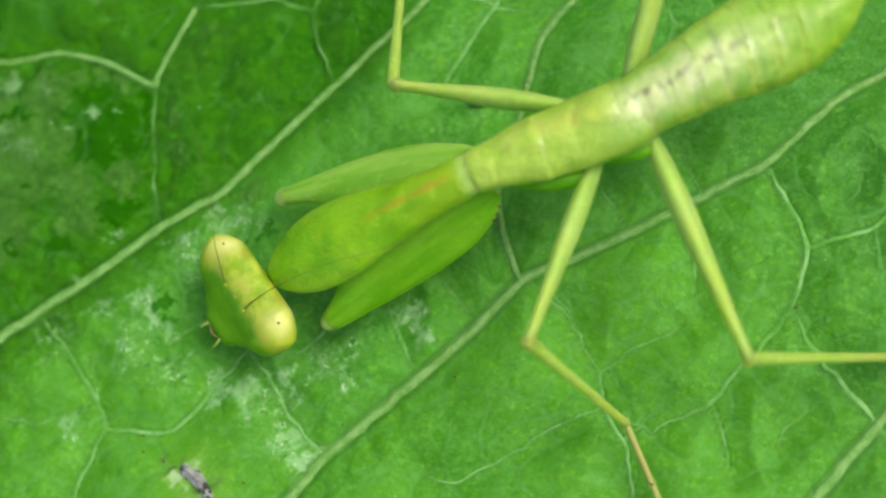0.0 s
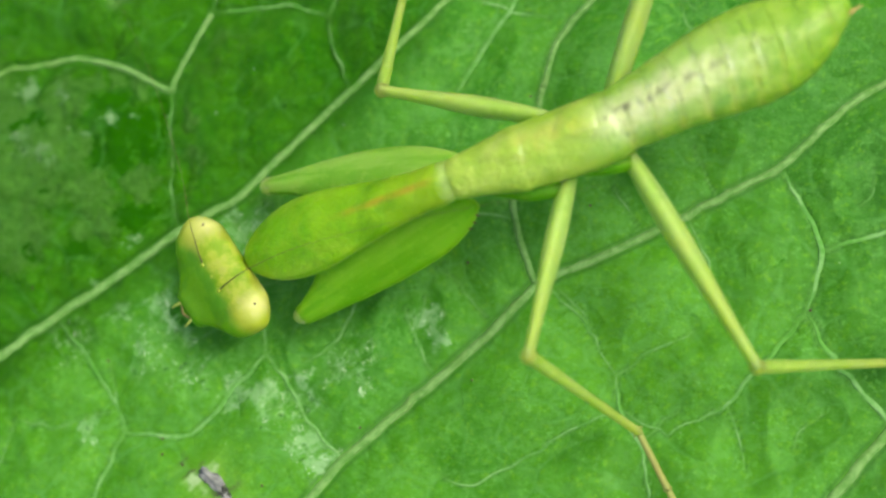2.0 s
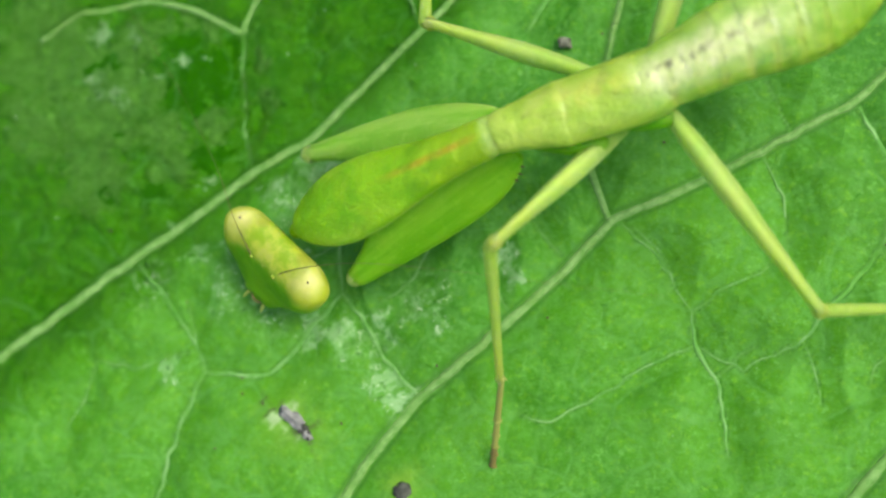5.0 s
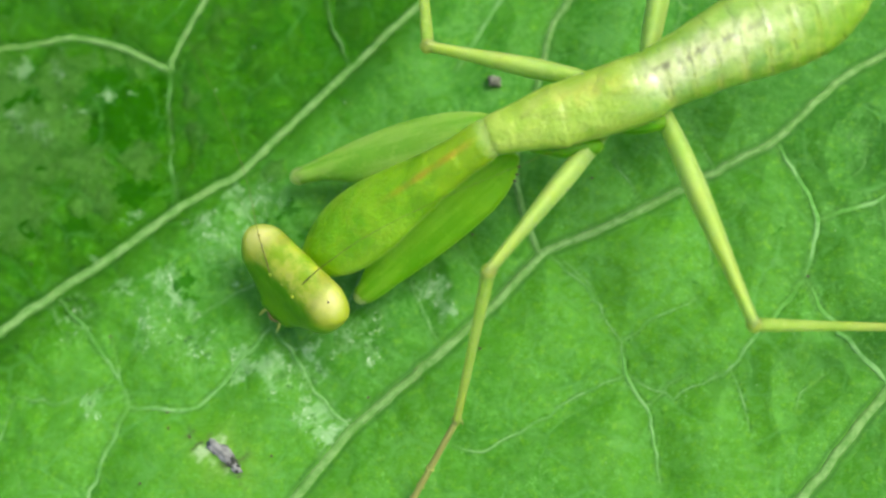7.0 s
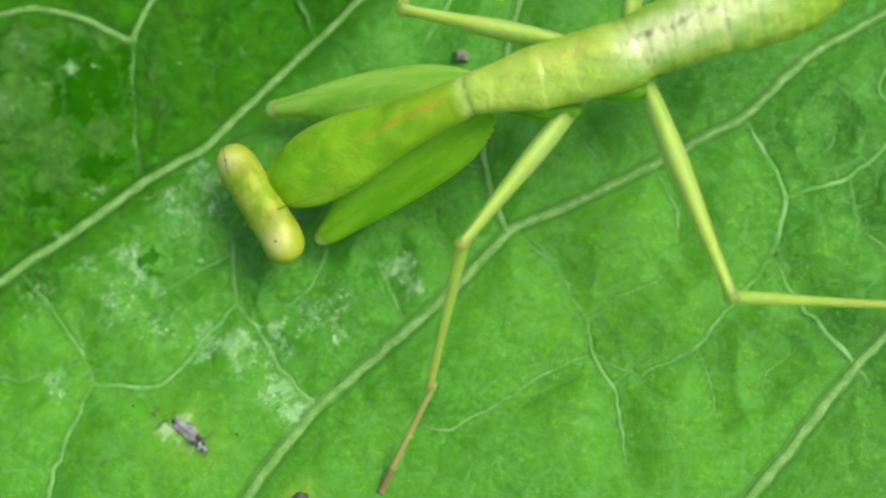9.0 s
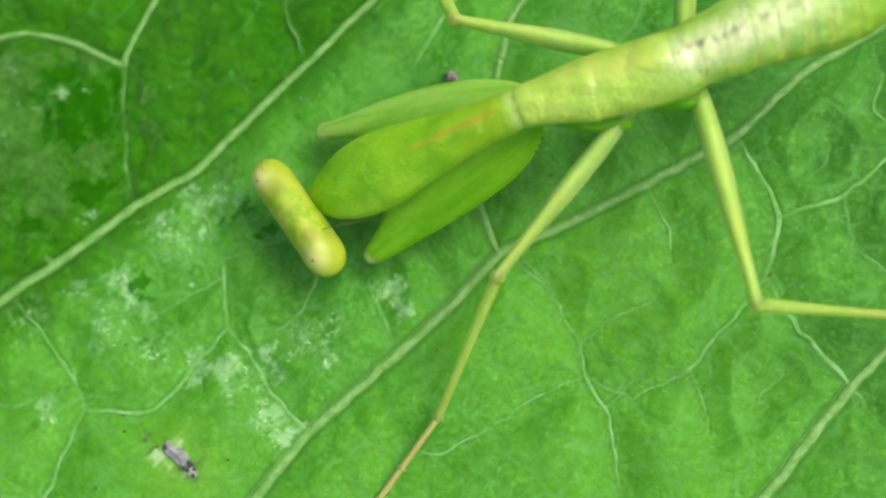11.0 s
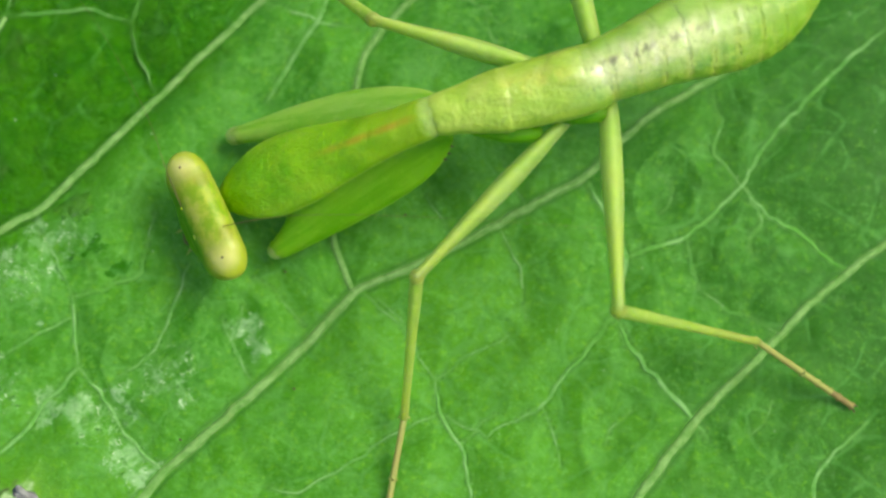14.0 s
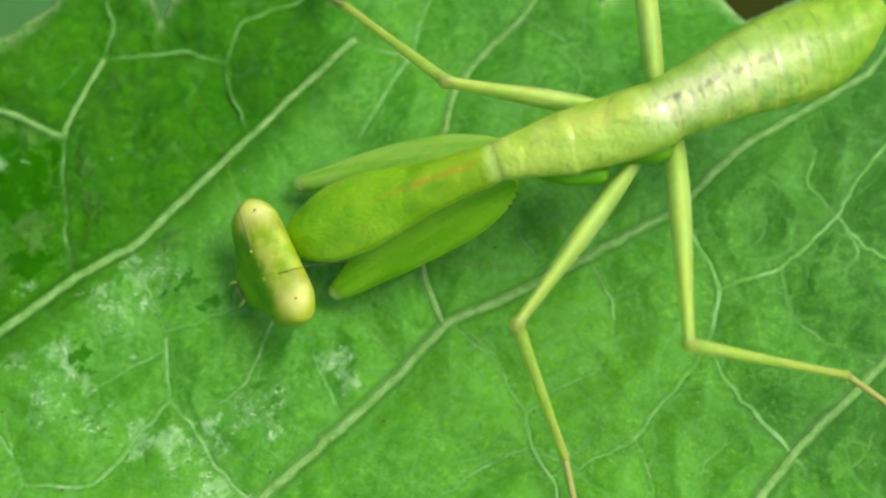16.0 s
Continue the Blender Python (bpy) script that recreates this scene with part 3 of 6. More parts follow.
def draw_veins():
    vein(0.20, 0.13, (-21.66, -5.01), (-18.51, -2.83), (-17.39, -2.01), (-15.62, -0.73), (-13.46, 0.71), (-11.59, 2.15), (-9.49, 3.3), (-7.99, 4.81), (-6.01, 6.75), (-4.01, 8.75), (-2.21, 10.47))
    vein(0.19, 0.12, (-8.68, -10.11), (-7.14, -7.61), (-5.37, -5.38), (-3.92, -4.16), (-2.11, -2.54), (-0.83, -1.39), (0.77, 0.38), (3.4, 1.48), (5.24, 2.4), (6.07, 2.85), (8.43, 4.07), (10.6, 6.15), (15.17, 8.74), (15.92, 9.84), (17.19, 11.26))
    vein(0.19, 0.13, (7.44, -9.17), (9.41, -6.93), (10.47, -5.53), (11.8, -3.97), (13, -2.86), (14.37, -1.59), (15.76, -0.21), (17.71, 1.27), (20.35, 3.05))
    vein(0.13, 0.09, (-12.17, 7.18), (-14.15, 8.14), (-15.81, 8.51), (-17.02, 8.24), (-18.25, 8.17), (-19.82, 7.16))
    vein(0.13, 0.10, (-12.14, 7.15), (-11.73, 8.31), (-10.89, 9.94))
    vein(0.09, 0.06, (-10.89, 10), (-9.59, 10.06), (-8.13, 10.19), (-6.65, 9.7))
    vein(0.09, 0.05, (-6.65, 9.7), (-6.26, 11.2), (-5.06, 11.59), (-3.99, 11.99), (-3.52, 12.93))
    vein(0.06, 0.04, (-6.65, 9.64), (-6.42, 8.6), (-5.79, 6.96))
    vein(0.07, 0.05, (-10.89, 10), (-10.62, 11.09), (-10.88, 12.15), (-10.83, 13.01))
    vein(0.08, 0.05, (-12.15, 7.18), (-12.03, 5.49), (-11.87, 3.66), (-11.56, 2.35))
    vein(0.12, 0.13, (0.78, 6.93), (0.91, 7.33), (1.16, 8.5), (1.97, 9.59), (3.53, 11.07), (4.59, 12.73), (5.2, 14.11))
    vein(0.06, 0.04, (3.53, 11.07), (4.44, 10.53), (5.3, 10.09), (5.76, 9.46))
    vein(0.085, 0.06, (-2.07, 6.89), (-1.13, 8.55), (-0.37, 9.77), (0.21, 11.46), (0.54, 12.51), (0.99, 14))
    vein(0.05, 0.04, (0.54, 12.51), (1.57, 12.7), (2.64, 12.5))
    vein(0.06, 0.04, (-2.21, 10.47), (-1.34, 10.08), (-0.33, 9.64), (0.98, 9.36))
    vein(0.04, 0.03, (5.3, 10.09), (5.55, 8.85), (6.7, 9.03))
    vein(0.11, 0.13, (0.78, 6.93), (0.52, 5.63), (-0.01, 4.29), (-0.11, 2.96), (0.14, 1.83), (0.67, 0.42))
    vein(0.07, 0.07, (-1.46, 2.69), (-0.71, 2.68), (-0.09, 2.49))
    vein(0.08, 0.09, (8.47, 3.97), (9.1, 2.89), (9.72, 1.55), (9.5, 0.34), (9.19, -0.63))
    vein(0.09, 0.09, (9.19, -0.63), (10.26, -2.44), (11.54, -3.85), (12.05, -4.69))
    vein(0.07, 0.06, (9.19, -0.63), (7.99, -2.05), (6.62, -3.67), (6.0, -3.9))
    vein(0.07, 0.06, (9.73, 1.34), (11.72, 2.03), (12.8, 2.87), (13.64, 3.73), (14.86, 5.56), (17.43, 8.01), (18.97, 9.2))
    vein(0.07, 0.08, (13.64, 3.73), (14.33, 2.75), (15.37, 2.16), (16.64, 1), (17.14, 0.71))
    vein(0.05, 0.05, (13.64, 3.73), (12.73, 4.9), (13.18, 6.07), (12.85, 6.87))
    vein(0.06, 0.03, (11.72, 2.03), (11.76, 1.17), (12.08, 0.22))
    vein(0.06, 0.03, (6.77, -3.47), (7.01, -4.2), (7.32, -5.47))
    vein(0.08, 0.05, (3.35, -2.59), (3.43, -3.68), (4.2, -4.78), (4.37, -6.12), (4.52, -7.18))
    vein(0.05, 0.03, (3.43, -3.68), (2.6, -4.03), (1.73, -4.42), (0.42, -5.33))
    vein(0.05, 0.03, (3.43, -3.68), (4.93, -4.43), (6.77, -3.47))
    vein(0.05, 0.04, (3.35, -2.59), (4.27, -1.97), (5.76, -1.16))
    vein(0.07, 0.05, (15.42, -7.23), (15.41, -6.17), (16.17, -5.1), (17.26, -4.22))
    vein(0.05, 0.04, (1.08, 0.27), (2.21, -0.73), (3.35, -2.59))
    vein(0.05, 0.03, (5.6, 2.31), (6.2, 0.98), (6.32, -0.71))
    vein(0.05, 0.03, (13.64, 3.73), (14.28, 2.56), (13.75, 1.61))
    vein(0.05, 0.03, (5.68, 4.81), (6.2, 3.64), (6.46, 3.06))
    vein(0.07, 0.07, (-5.37, -5.38), (-6.32, -4.51), (-7.11, -3.39), (-8.14, -1.97))
    vein(0.07, 0.08, (-8.14, -1.97), (-9.02, -2.85), (-9.9, -4.09), (-10.72, -4.77), (-12.83, -4.59))
    vein(0.08, 0.06, (-12.83, -4.59), (-13.21, -3.73), (-14.23, -2.39), (-15.51, -0.93))
    vein(0.08, 0.08, (-12.83, -4.59), (-13.4, -5.97), (-14.05, -7.72), (-14.33, -9.08))
    vein(0.05, 0.04, (-13.12, -3.92), (-14.3, -4.14), (-15.43, -4.56), (-16.81, -4.27))
    vein(0.08, 0.07, (-8.41, 0.33), (-8.38, -0.32), (-8.30, -1.10), (-8.19, -1.92))
    vein(0.05, 0.04, (-9.56, 2.48), (-8.85, 1.59), (-8.41, 0.33))
    vein(0.06, 0.05, (-8.41, 0.33), (-7.40, 0.60), (-6.24, 1.04), (-5.76, 3.13))
    vein(0.05, 0.04, (-8.38, -0.32), (-9.60, -1.00), (-10.78, -1.74))
    vein(0.06, 0.04, (-4.60, 1.39), (-4.96, 0.47), (-5.70, -1.57), (-6.85, -2.28))
    vein(0.05, 0.04, (-2.50, 0.90), (-1.70, 0.20), (-0.84, -0.72))
    vein(0.05, 0.04, (-3.54, -0.41), (-3.14, -1.46), (-2.63, -2.44))
    vein(0.05, 0.03, (-2.06, -5.9), (-1.16, -6.17), (-0.17, -5.63), (1.54, -4.55))
    vein(0.05, 0.03, (-16.81, -4.27), (-17.11, -5.4), (-17.77, -6.71))
    vein(0.05, 0.035, (3.18, 3.52), (3.63, 2.76), (3.99, 2.16))
    vein(0.05, 0.035, (1.49, 0.13), (2.22, -0.61), (2.75, -1.55))
    vein(0.05, 0.035, (12.04, 0.25), (13.03, -0.51), (13.87, -0.78), (14.58, -1.26))
    vein(0.05, 0.035, (13.88, 1.43), (13.85, 1.92), (14.35, 2.76))
    vein(0.05, 0.035, (11.32, 3.95), (11.39, 3.29), (10.89, 2.82))
    vein(0.05, 0.035, (4.2, -4.6), (4.76, -3.98), (5.31, -3.72))
    vein(0.05, 0.035, (8.79, -4.78), (8.91, -4.24), (9.66, -3.71))
    vein(0.05, 0.035, (13.53, -4.51), (14.01, -4.15), (14.24, -3.43))
    vein(0.05, 0.035, (5.62, 8.95), (5.32, 8.25), (4.95, 7.56))
    vein(0.05, 0.035, (-2.89, -0.04), (-3.24, -1.36), (-2.57, -2.5))
    vein(0.05, 0.035, (-13.56, -2.26), (-13.29, -3.35), (-12.96, -4.57))


def margin(x):
    """Height of the scalloped upper leaf margin over x, mm."""
    return np.interp(x, EDGE_X, EDGE_Y) + 0.22 + 0.08 * (x > 6.3)


EDGE = ((-46, -20), (-42, -4), (-36, 4), (-28, 9.5), (-22, 12.2), (-18.5, 13.0), (-16.2, 12.4), (-14.9, 11.3), (-14.45, 10.55), (-13.85, 10.9), (-12.74, 11.77), (-11.83, 13.04),
        (-10.85, 13.4), (-9.73, 12.77), (-9.19, 11.9), (-8.92, 11.09), (-8.59, 11.78), (-7.47, 13.25), (-6.11, 13.97), (-5.21, 13.62),
        (-4.85, 12.54), (-4.52, 13.39), (-2.96, 14.54), (-0.19, 15.12), (2.76, 14.82), (5.31, 14.32), (6.05, 13.2), (6.22, 11.2),
        (6.5, 12.0), (7.59, 12.68), (8.95, 12.83), (10.26, 12.06), (11.18, 10.74), (12.32, 11.28), (14.27, 11.96), (16.59, 12.75),
        (20, 13.5), (26, 11), (33, 4), (38, -6), (42, -20))
EDGE_X, EDGE_Y = np.array(EDGE).T


def vein_distance(x, y):
    """Distance to the nearest vein, and a rib weight that falls off with that vein's own width."""
    near, rib = np.full(x.shape, 9.0), np.zeros(x.shape)
    for w0, w1, line in VEINS:
        n = len(line)
        for i in range(n - 1):
            a, b = line[i], line[i + 1]
            lo, hi = np.minimum(a, b) - 2.4, np.maximum(a, b) + 2.4
            m = (x > lo[0]) & (x < hi[0]) & (y > lo[1]) & (y < hi[1])
            if not m.any():
                continue
            d = b - a
            s = np.clip(((x[m] - a[0]) * d[0] + (y[m] - a[1]) * d[1]) / (d @ d + 1e-9), 0, 1)
            r = np.hypot(x[m] - a[0] - s * d[0], y[m] - a[1] - s * d[1])
            w = w0 + (w1 - w0) * i / n
            near[m] = np.minimum(near[m], r)
            rib[m] = np.maximum(rib[m], np.exp(-(r / (1.2 * w)) ** 2))
    return near, rib


def small_net(x, y, size):
    """Cells between the smallest veins: half the gap between the two nearest of a field of scattered centres."""
    wx = x + 0.35 * np.sin(0.9 * y + 0.4 * x) + 0.12 * np.sin(2.3 * x - 1.7 * y)
    wy = y + 0.35 * np.sin(0.8 * x - 0.5 * y) + 0.12 * np.sin(2.1 * y + 1.9 * x)
    i, j = np.floor(wx / size), np.floor(wy / size)
    first, second = np.full(x.shape, 99.0), np.full(x.shape, 99.0)
    for a in (-2, -1, 0, 1, 2):
        for b in (-2, -1, 0, 1, 2):
            k = (i + a) * 127.1 + (j + b) * 311.7
            u, v = np.sin(k) * 43758.5453, np.sin(k + 74.7) * 24634.6345
            r = np.hypot((i + a + u - np.floor(u)) * size - wx, (j + b + v - np.floor(v)) * size - wy)
            second = np.where(r < first, first, np.minimum(second, r))
            first = np.minimum(first, r)
    return (second - first) / 2


def lamina(x, y):
    """Height of the leaf's upper face in mm: quilted between the veins, the rim curled a little."""
    near, rib = vein_distance(x, y)
    z = 0.42 * (1 - np.exp(-(near / 0.9) ** 2)) - 0.26
    net = small_net(x, y, 1.35)
    z = z + 0.05 * (1 - np.exp(-(net / 0.35) ** 2)) * (1 - rib) - 0.04
    lump = np.array([noise.fractal(Vector((a * 0.55, b * 0.55, 3.0)), 1.0, 2.0, 3) for a, b in zip(x.ravel(), y.ravel())]).reshape(x.shape)
    fold = 1 / (1 + np.exp(-((y - 0.86 * x - 11.0) / 0.8))) / (1 + np.exp((x + 3.0) / 0.9))
    z = z + lump * (0.06 + 0.18 * fold) * (1 - rib)
    rim = np.clip(1 - (margin(x) - y) / 1.2, 0, 1)
    z = z - 0.12 * rim ** 2 - 0.0035 * np.clip(np.abs(x) - 20, 0, 60) ** 2 - 0.004 * np.clip(-9 - y, 0, 60) ** 2
    z = z - 1.1 / (1 + np.exp(-(x - 6.3) / 0.12)) * np.clip((y - 9.2) / 2.2, 0, 1) * np.clip((20 - x) / 8, 0, 1)
    return z, near, rib, fold


def spots(x, y, rows):
    """Soft spots with ragged outlines; rows: place, radius, weight."""
    out = np.zeros(x.shape)
    u = x + 0.16 * np.sin(5.1 * y + 2.3 * x) + 0.10 * np.sin(11.3 * y - 7.9 * x + 1.0) + 0.06 * np.sin(23.0 * y + 17.0 * x)
    v = y + 0.16 * np.sin(4.7 * x - 2.9 * y + 2.0) + 0.10 * np.sin(12.1 * x + 6.7 * y) + 0.06 * np.sin(21.0 * x - 19.0 * y)
    x, y = u, v
    for a, b, r, k in rows:
        out = np.maximum(out, k * np.exp(-(((x - a) ** 2 + (y - b) ** 2) / r ** 2)))
    return out


# pale patches and painted sheen on the flat of the leaf, and on its folded part: place, radius, weight
PALE_LOW = ((-11.4, -0.9, 0.35, 1.3), (-11.8, -0.4, 0.4, 1.2), (-11.0, -1.4, 0.3, 1.2), (-9.1, -3.1, 0.35, 1.4), (-8.2, -3.4, 0.55, 1.3),
           (-9.4, -3.6, 0.3, 1.2), (-6.6, -4.9, 0.45, 1.4), (-6.1, -5.5, 0.4, 1.5), (-6.8, -2.8, 0.35, 1.2), (-6.5, -3.4, 0.3, 1.2),
           (-5.6, -2.5, 0.5, 0.9), (-2.8, -0.8, 0.45, 1.5), (-2.3, -1.4, 0.4, 1.1), (-14.1, -4.6, 0.35, 1.2), (-14.3, 0.4, 0.2, 1.3),
           (-13.3, -0.7, 0.4, 0.9), (-9.3, -0.5, 0.15, 1.3), (-4.7, -2.9, 0.4, 0.8))
PALE_LOW += ((-12.2, -2.0, 1.1, 0.5), (-10.6, -2.6, 0.9, 0.5), (-7.4, -3.8, 1.0, 0.55), (-9.8, 0.9, 0.9, 0.6), (-8.4, 2.3, 0.9, 0.5), (-15.2, -1.6, 1.3, 0.42), (-6.3, -5.2, 0.9, 0.6), (-5.0, -1.9, 0.9, 0.5))
PALE_HIGH = ((-9.2, 2.1, 0.5, 1.2), (-9.6, 2.6, 0.3, 1.1), (-9.1, 1.3, 0.25, 1.2), (-13.1, 1.7, 0.22, 1.3), (-10.6, 1.4, 0.6, 0.8),
            (-17.4, 7.3, 0.4, 1.3), (-16.1, 7.1, 0.3, 1), (-14.3, 6.1, 0.25, 1.4), (-14.9, 5.7, 0.2, 1.4), (-13.2, 6.2, 0.15, 1.2),
            (-17.4, 5.4, 0.5, 0.9), (-16.6, 4.9, 0.5, 0.9))


def build_leaf():
    leaf = tagged(new("leaf"), "broad green leaf with pale veins and scalloped edge", "leaf")
    xs = np.unique(np.concatenate([np.linspace(-45, -20, 40), np.arange(-20, 20.01, 0.08), np.linspace(20, 41, 34)]))
    rows = np.unique(np.concatenate([np.linspace(-24, -9.5, 24), np.arange(-9.5, 16.01, 0.08)]))
    x, y = np.meshgrid(xs, rows)
    top = margin(x)
    low = np.minimum(4.5, top - 6)
    y = np.where(y > 8.5, low + (y - 8.5) / 7.5 * (top - low), -24 + (y + 24) / 32.5 * (low + 24))
    y = np.where(y < -9.5, -9.5 + (y + 9.5) * np.clip(1 - (np.abs(x + 2) / 44) ** 2, 0.05, 1), y)
    z, near, rib, fold = lamina(x, y)
    n, m = x.shape
    index = np.arange(n * m).reshape(n, m)
    quads = np.stack([index[:-1, :-1], index[:-1, 1:], index[1:, 1:], index[1:, :-1]], -1).reshape(-1, 4)
    me = bpy.data.meshes.new("blade")
    me.from_pydata((np.stack([x, y, z], -1).reshape(-1, 3) * MM).tolist(), [], quads.tolist())
    me.materials.append(BLADE)
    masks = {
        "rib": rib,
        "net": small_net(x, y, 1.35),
        "deep": np.clip(fold * 0.85, 0, 1),
        "cell": spots(x, y, ((-18.6, 4.6, 2.6, 0.9), (-19.5, 7.0, 2.4, 0.9), (-17.2, 2.0, 1.7, 0.8), (-14.4, 2.5, 1.3, 0.7), (-10.6, 7.9, 0.9, 0.45), (-17.2, 5.6, 1.6, 1), (-15.9, 6.8, 1, 1), (-15.8, 5.0, 1.2, 1), (-14.1, 7.7, 0.5, 0.9), (-15.1, 7.3, 0.6, 0.9), (-13.3, 7.3, 0.45, 0.9),
                            (-16.7, 3.8, 1.2, 1), (-14.7, 3.7, 1, 0.9), (-12.9, 3.8, 0.8, 0.8), (-11.3, 6.1, 0.6, 0.6), (-11.1, 4.7, 0.7, 0.6), (-10.2, 9.0, 1.2, 0.5),
                            (-8.3, 3.4, 0.8, 0.6))),
        "pale": np.maximum(spots(x, y, PALE_LOW), spots(x, y, PALE_HIGH)),
        # spots near x -11 and -7 are painted head shadow, the others rubbed tissue
        "blot_and_shade": spots(x, y, ((-14.2, 6.6, 0.65, 1), (-13.5, 5.7, 0.75, 1.1), (-14.0, 4.9, 0.75, 1), (-12.4, 5.7, 0.5, 1.1), (-12.5, 6.7, 0.35, 1), (-12.5, 4.8, 0.5, 1),
                            (-17.4, 6.1, 0.3, 0.9), (-16.9, 6.2, 0.3, 0.8), (-16.3, 3.7, 0.4, 0.8), (-11.15, -0.35, 0.32, 1.1), (-10.95, -1.15, 0.26, 1.0), (-7.75, 1.95, 0.34, 1.1), (-7.0, 1.2, 0.26, 1.0), (-15.0, 1.5, 0.5, 0.9), (-12.9, 2.6, 0.7, 0.9), (-16.6, 1.3, 0.35, 0.8))),
        "dull": spots(x, y, ((13.5, 2.8, 5.0, 0.66), (18.5, 6.5, 7.0, 1.15), (11.5, 7.8, 4.5, 0.40), (9.8, 4.2, 3.2, 0.20), (9.8, 0.8, 2.8, 0.40), (17.5, -1.0, 5.0, 1.0), (13.5, -3.0, 3.5, 0.60), (16.5, -5.0, 4.0, 0.85), (13.0, 9.5, 4.0, 0.45), (-6.5, -1.0, 2.0, 0.2))),
        # band beside each vein where its shade is painted
        "groove_shade": np.exp(-((rib - 0.30) / 0.16) ** 2),
        # yellower tissue; the spot at (4.0, -0.5) also paints out the body's shadow
        "young": spots(x, y, ((-9.5, -6.0, 4.5, 0.8), (-14.5, -5.0, 4.5, 0.75), (-9.0, -2.5, 3.0, 0.4), (-3.5, -7.5, 4.0, 0.6), (5.5, -6.0, 4.5, 0.6), (4.0, -0.5, 4.5, 0.95), (9.0, -4.0, 4.0, 0.5), (-7.0, -1.5, 2.5, 0.3))),
        "rim": np.clip(1 - (margin(x) - y) / 0.95, 0, 1) ** 1.6,
        "halo": spots(x, y, ((-9.6, -6.3, 0.9, 0.7), (-5.8, -8.4, 0.65, 0.8), (-8.6, -6.9, 0.6, 0.5))),
        "scar": spots(x, y, ((-9.15, -6.62, 0.30, 0.9), (-10.25, -5.75, 0.16, 1.0), (-10.75, -5.6, 0.10, 1.0), (-8.95, -6.95, 0.14, 0.9))),
        "bleached": spots(x, y, ((-10.05, -6.25, 0.36, 1.3), (-9.75, -5.95, 0.25, 0.9), (-9.3, -6.85, 0.22, 0.8))),
    }
    for key, values in masks.items():
        layer = me.attributes.new(key, "FLOAT", "POINT")
        layer.data.foreach_set("value", values.ravel().astype(np.float32))
    me.shade_smooth()
    blade = new("blade", me)
    blade.parent = leaf
    skin = blade.modifiers.new("thickness", "SOLIDIFY")
    skin.thickness, skin.offset = 0.00022, -1.0
    tagged(blade, "mottled green leaf blade with pale patches and painted glints")
    for w0, w1, line in VEINS:
        h, _, _, _ = lamina(line[:, 0], line[:, 1])
        folded = line[len(line) // 2][1] > 0.86 * line[len(line) // 2][0] + 11
        k = 0.90 if w0 > 0.1 else (0.85 if w0 > 0.06 else 0.75) * (0.62 if folded else 0.75 if line[len(line) // 2][0] < -11 else 1.0)
        sink = np.array([noise.noise(Vector((a * 0.9, b * 0.9, 12.0))) for a, b in line])
        pts = np.column_stack([line, h + (0.06 * w0 if w0 > 0.1 else 0.012 + 0.035 * sink)])
        worn = [k * (w0 + (w1 - w0) * i / len(line)) * (1.0 if w0 > 0.1 else min(1.0, 0.15 + 0.3 * min(i, len(line) - 1 - i))) * (1 + (0.16 if w0 > 0.1 else 0.38) * noise.noise(Vector((a * 1.9, b * 1.9, 5.0))) + (0.12 if w0 > 0.1 else 0.22) * noise.noise(Vector((a * 5.0, b * 5.0, 2.0))))
                for i, (a, b) in enumerate(line)]
        part("vein", tube(pts, worn, 8, 2, flatten=0.55 if w0 > 0.1 else 0.20), VEIN if w0 > 0.1 else VEINLET, leaf)
    part("petiole", tube(((-24, -15, -0.9), (-30, -24, -1.5), (-42, -40, -10), (-50, -50, -40), (-52, -53, -122)), (0.5, 0.9, 1.3, 1.6, 1.9), 12, 8), VEIN, leaf,
         "pale green leaf stalk")
    return leaf


def build_ground():
    me = bpy.data.meshes.new("ground")
    s = 30.0
    me.from_pydata([(-s, -s, -0.12), (s, -s, -0.12), (s, s, -0.12), (-s, s, -0.12)], [], [(0, 1, 2, 3)])
    me.materials.append(SOIL)
    return tagged(new("ground", me), "dark shaded ground far below the leaf", "ground", kind="structure")


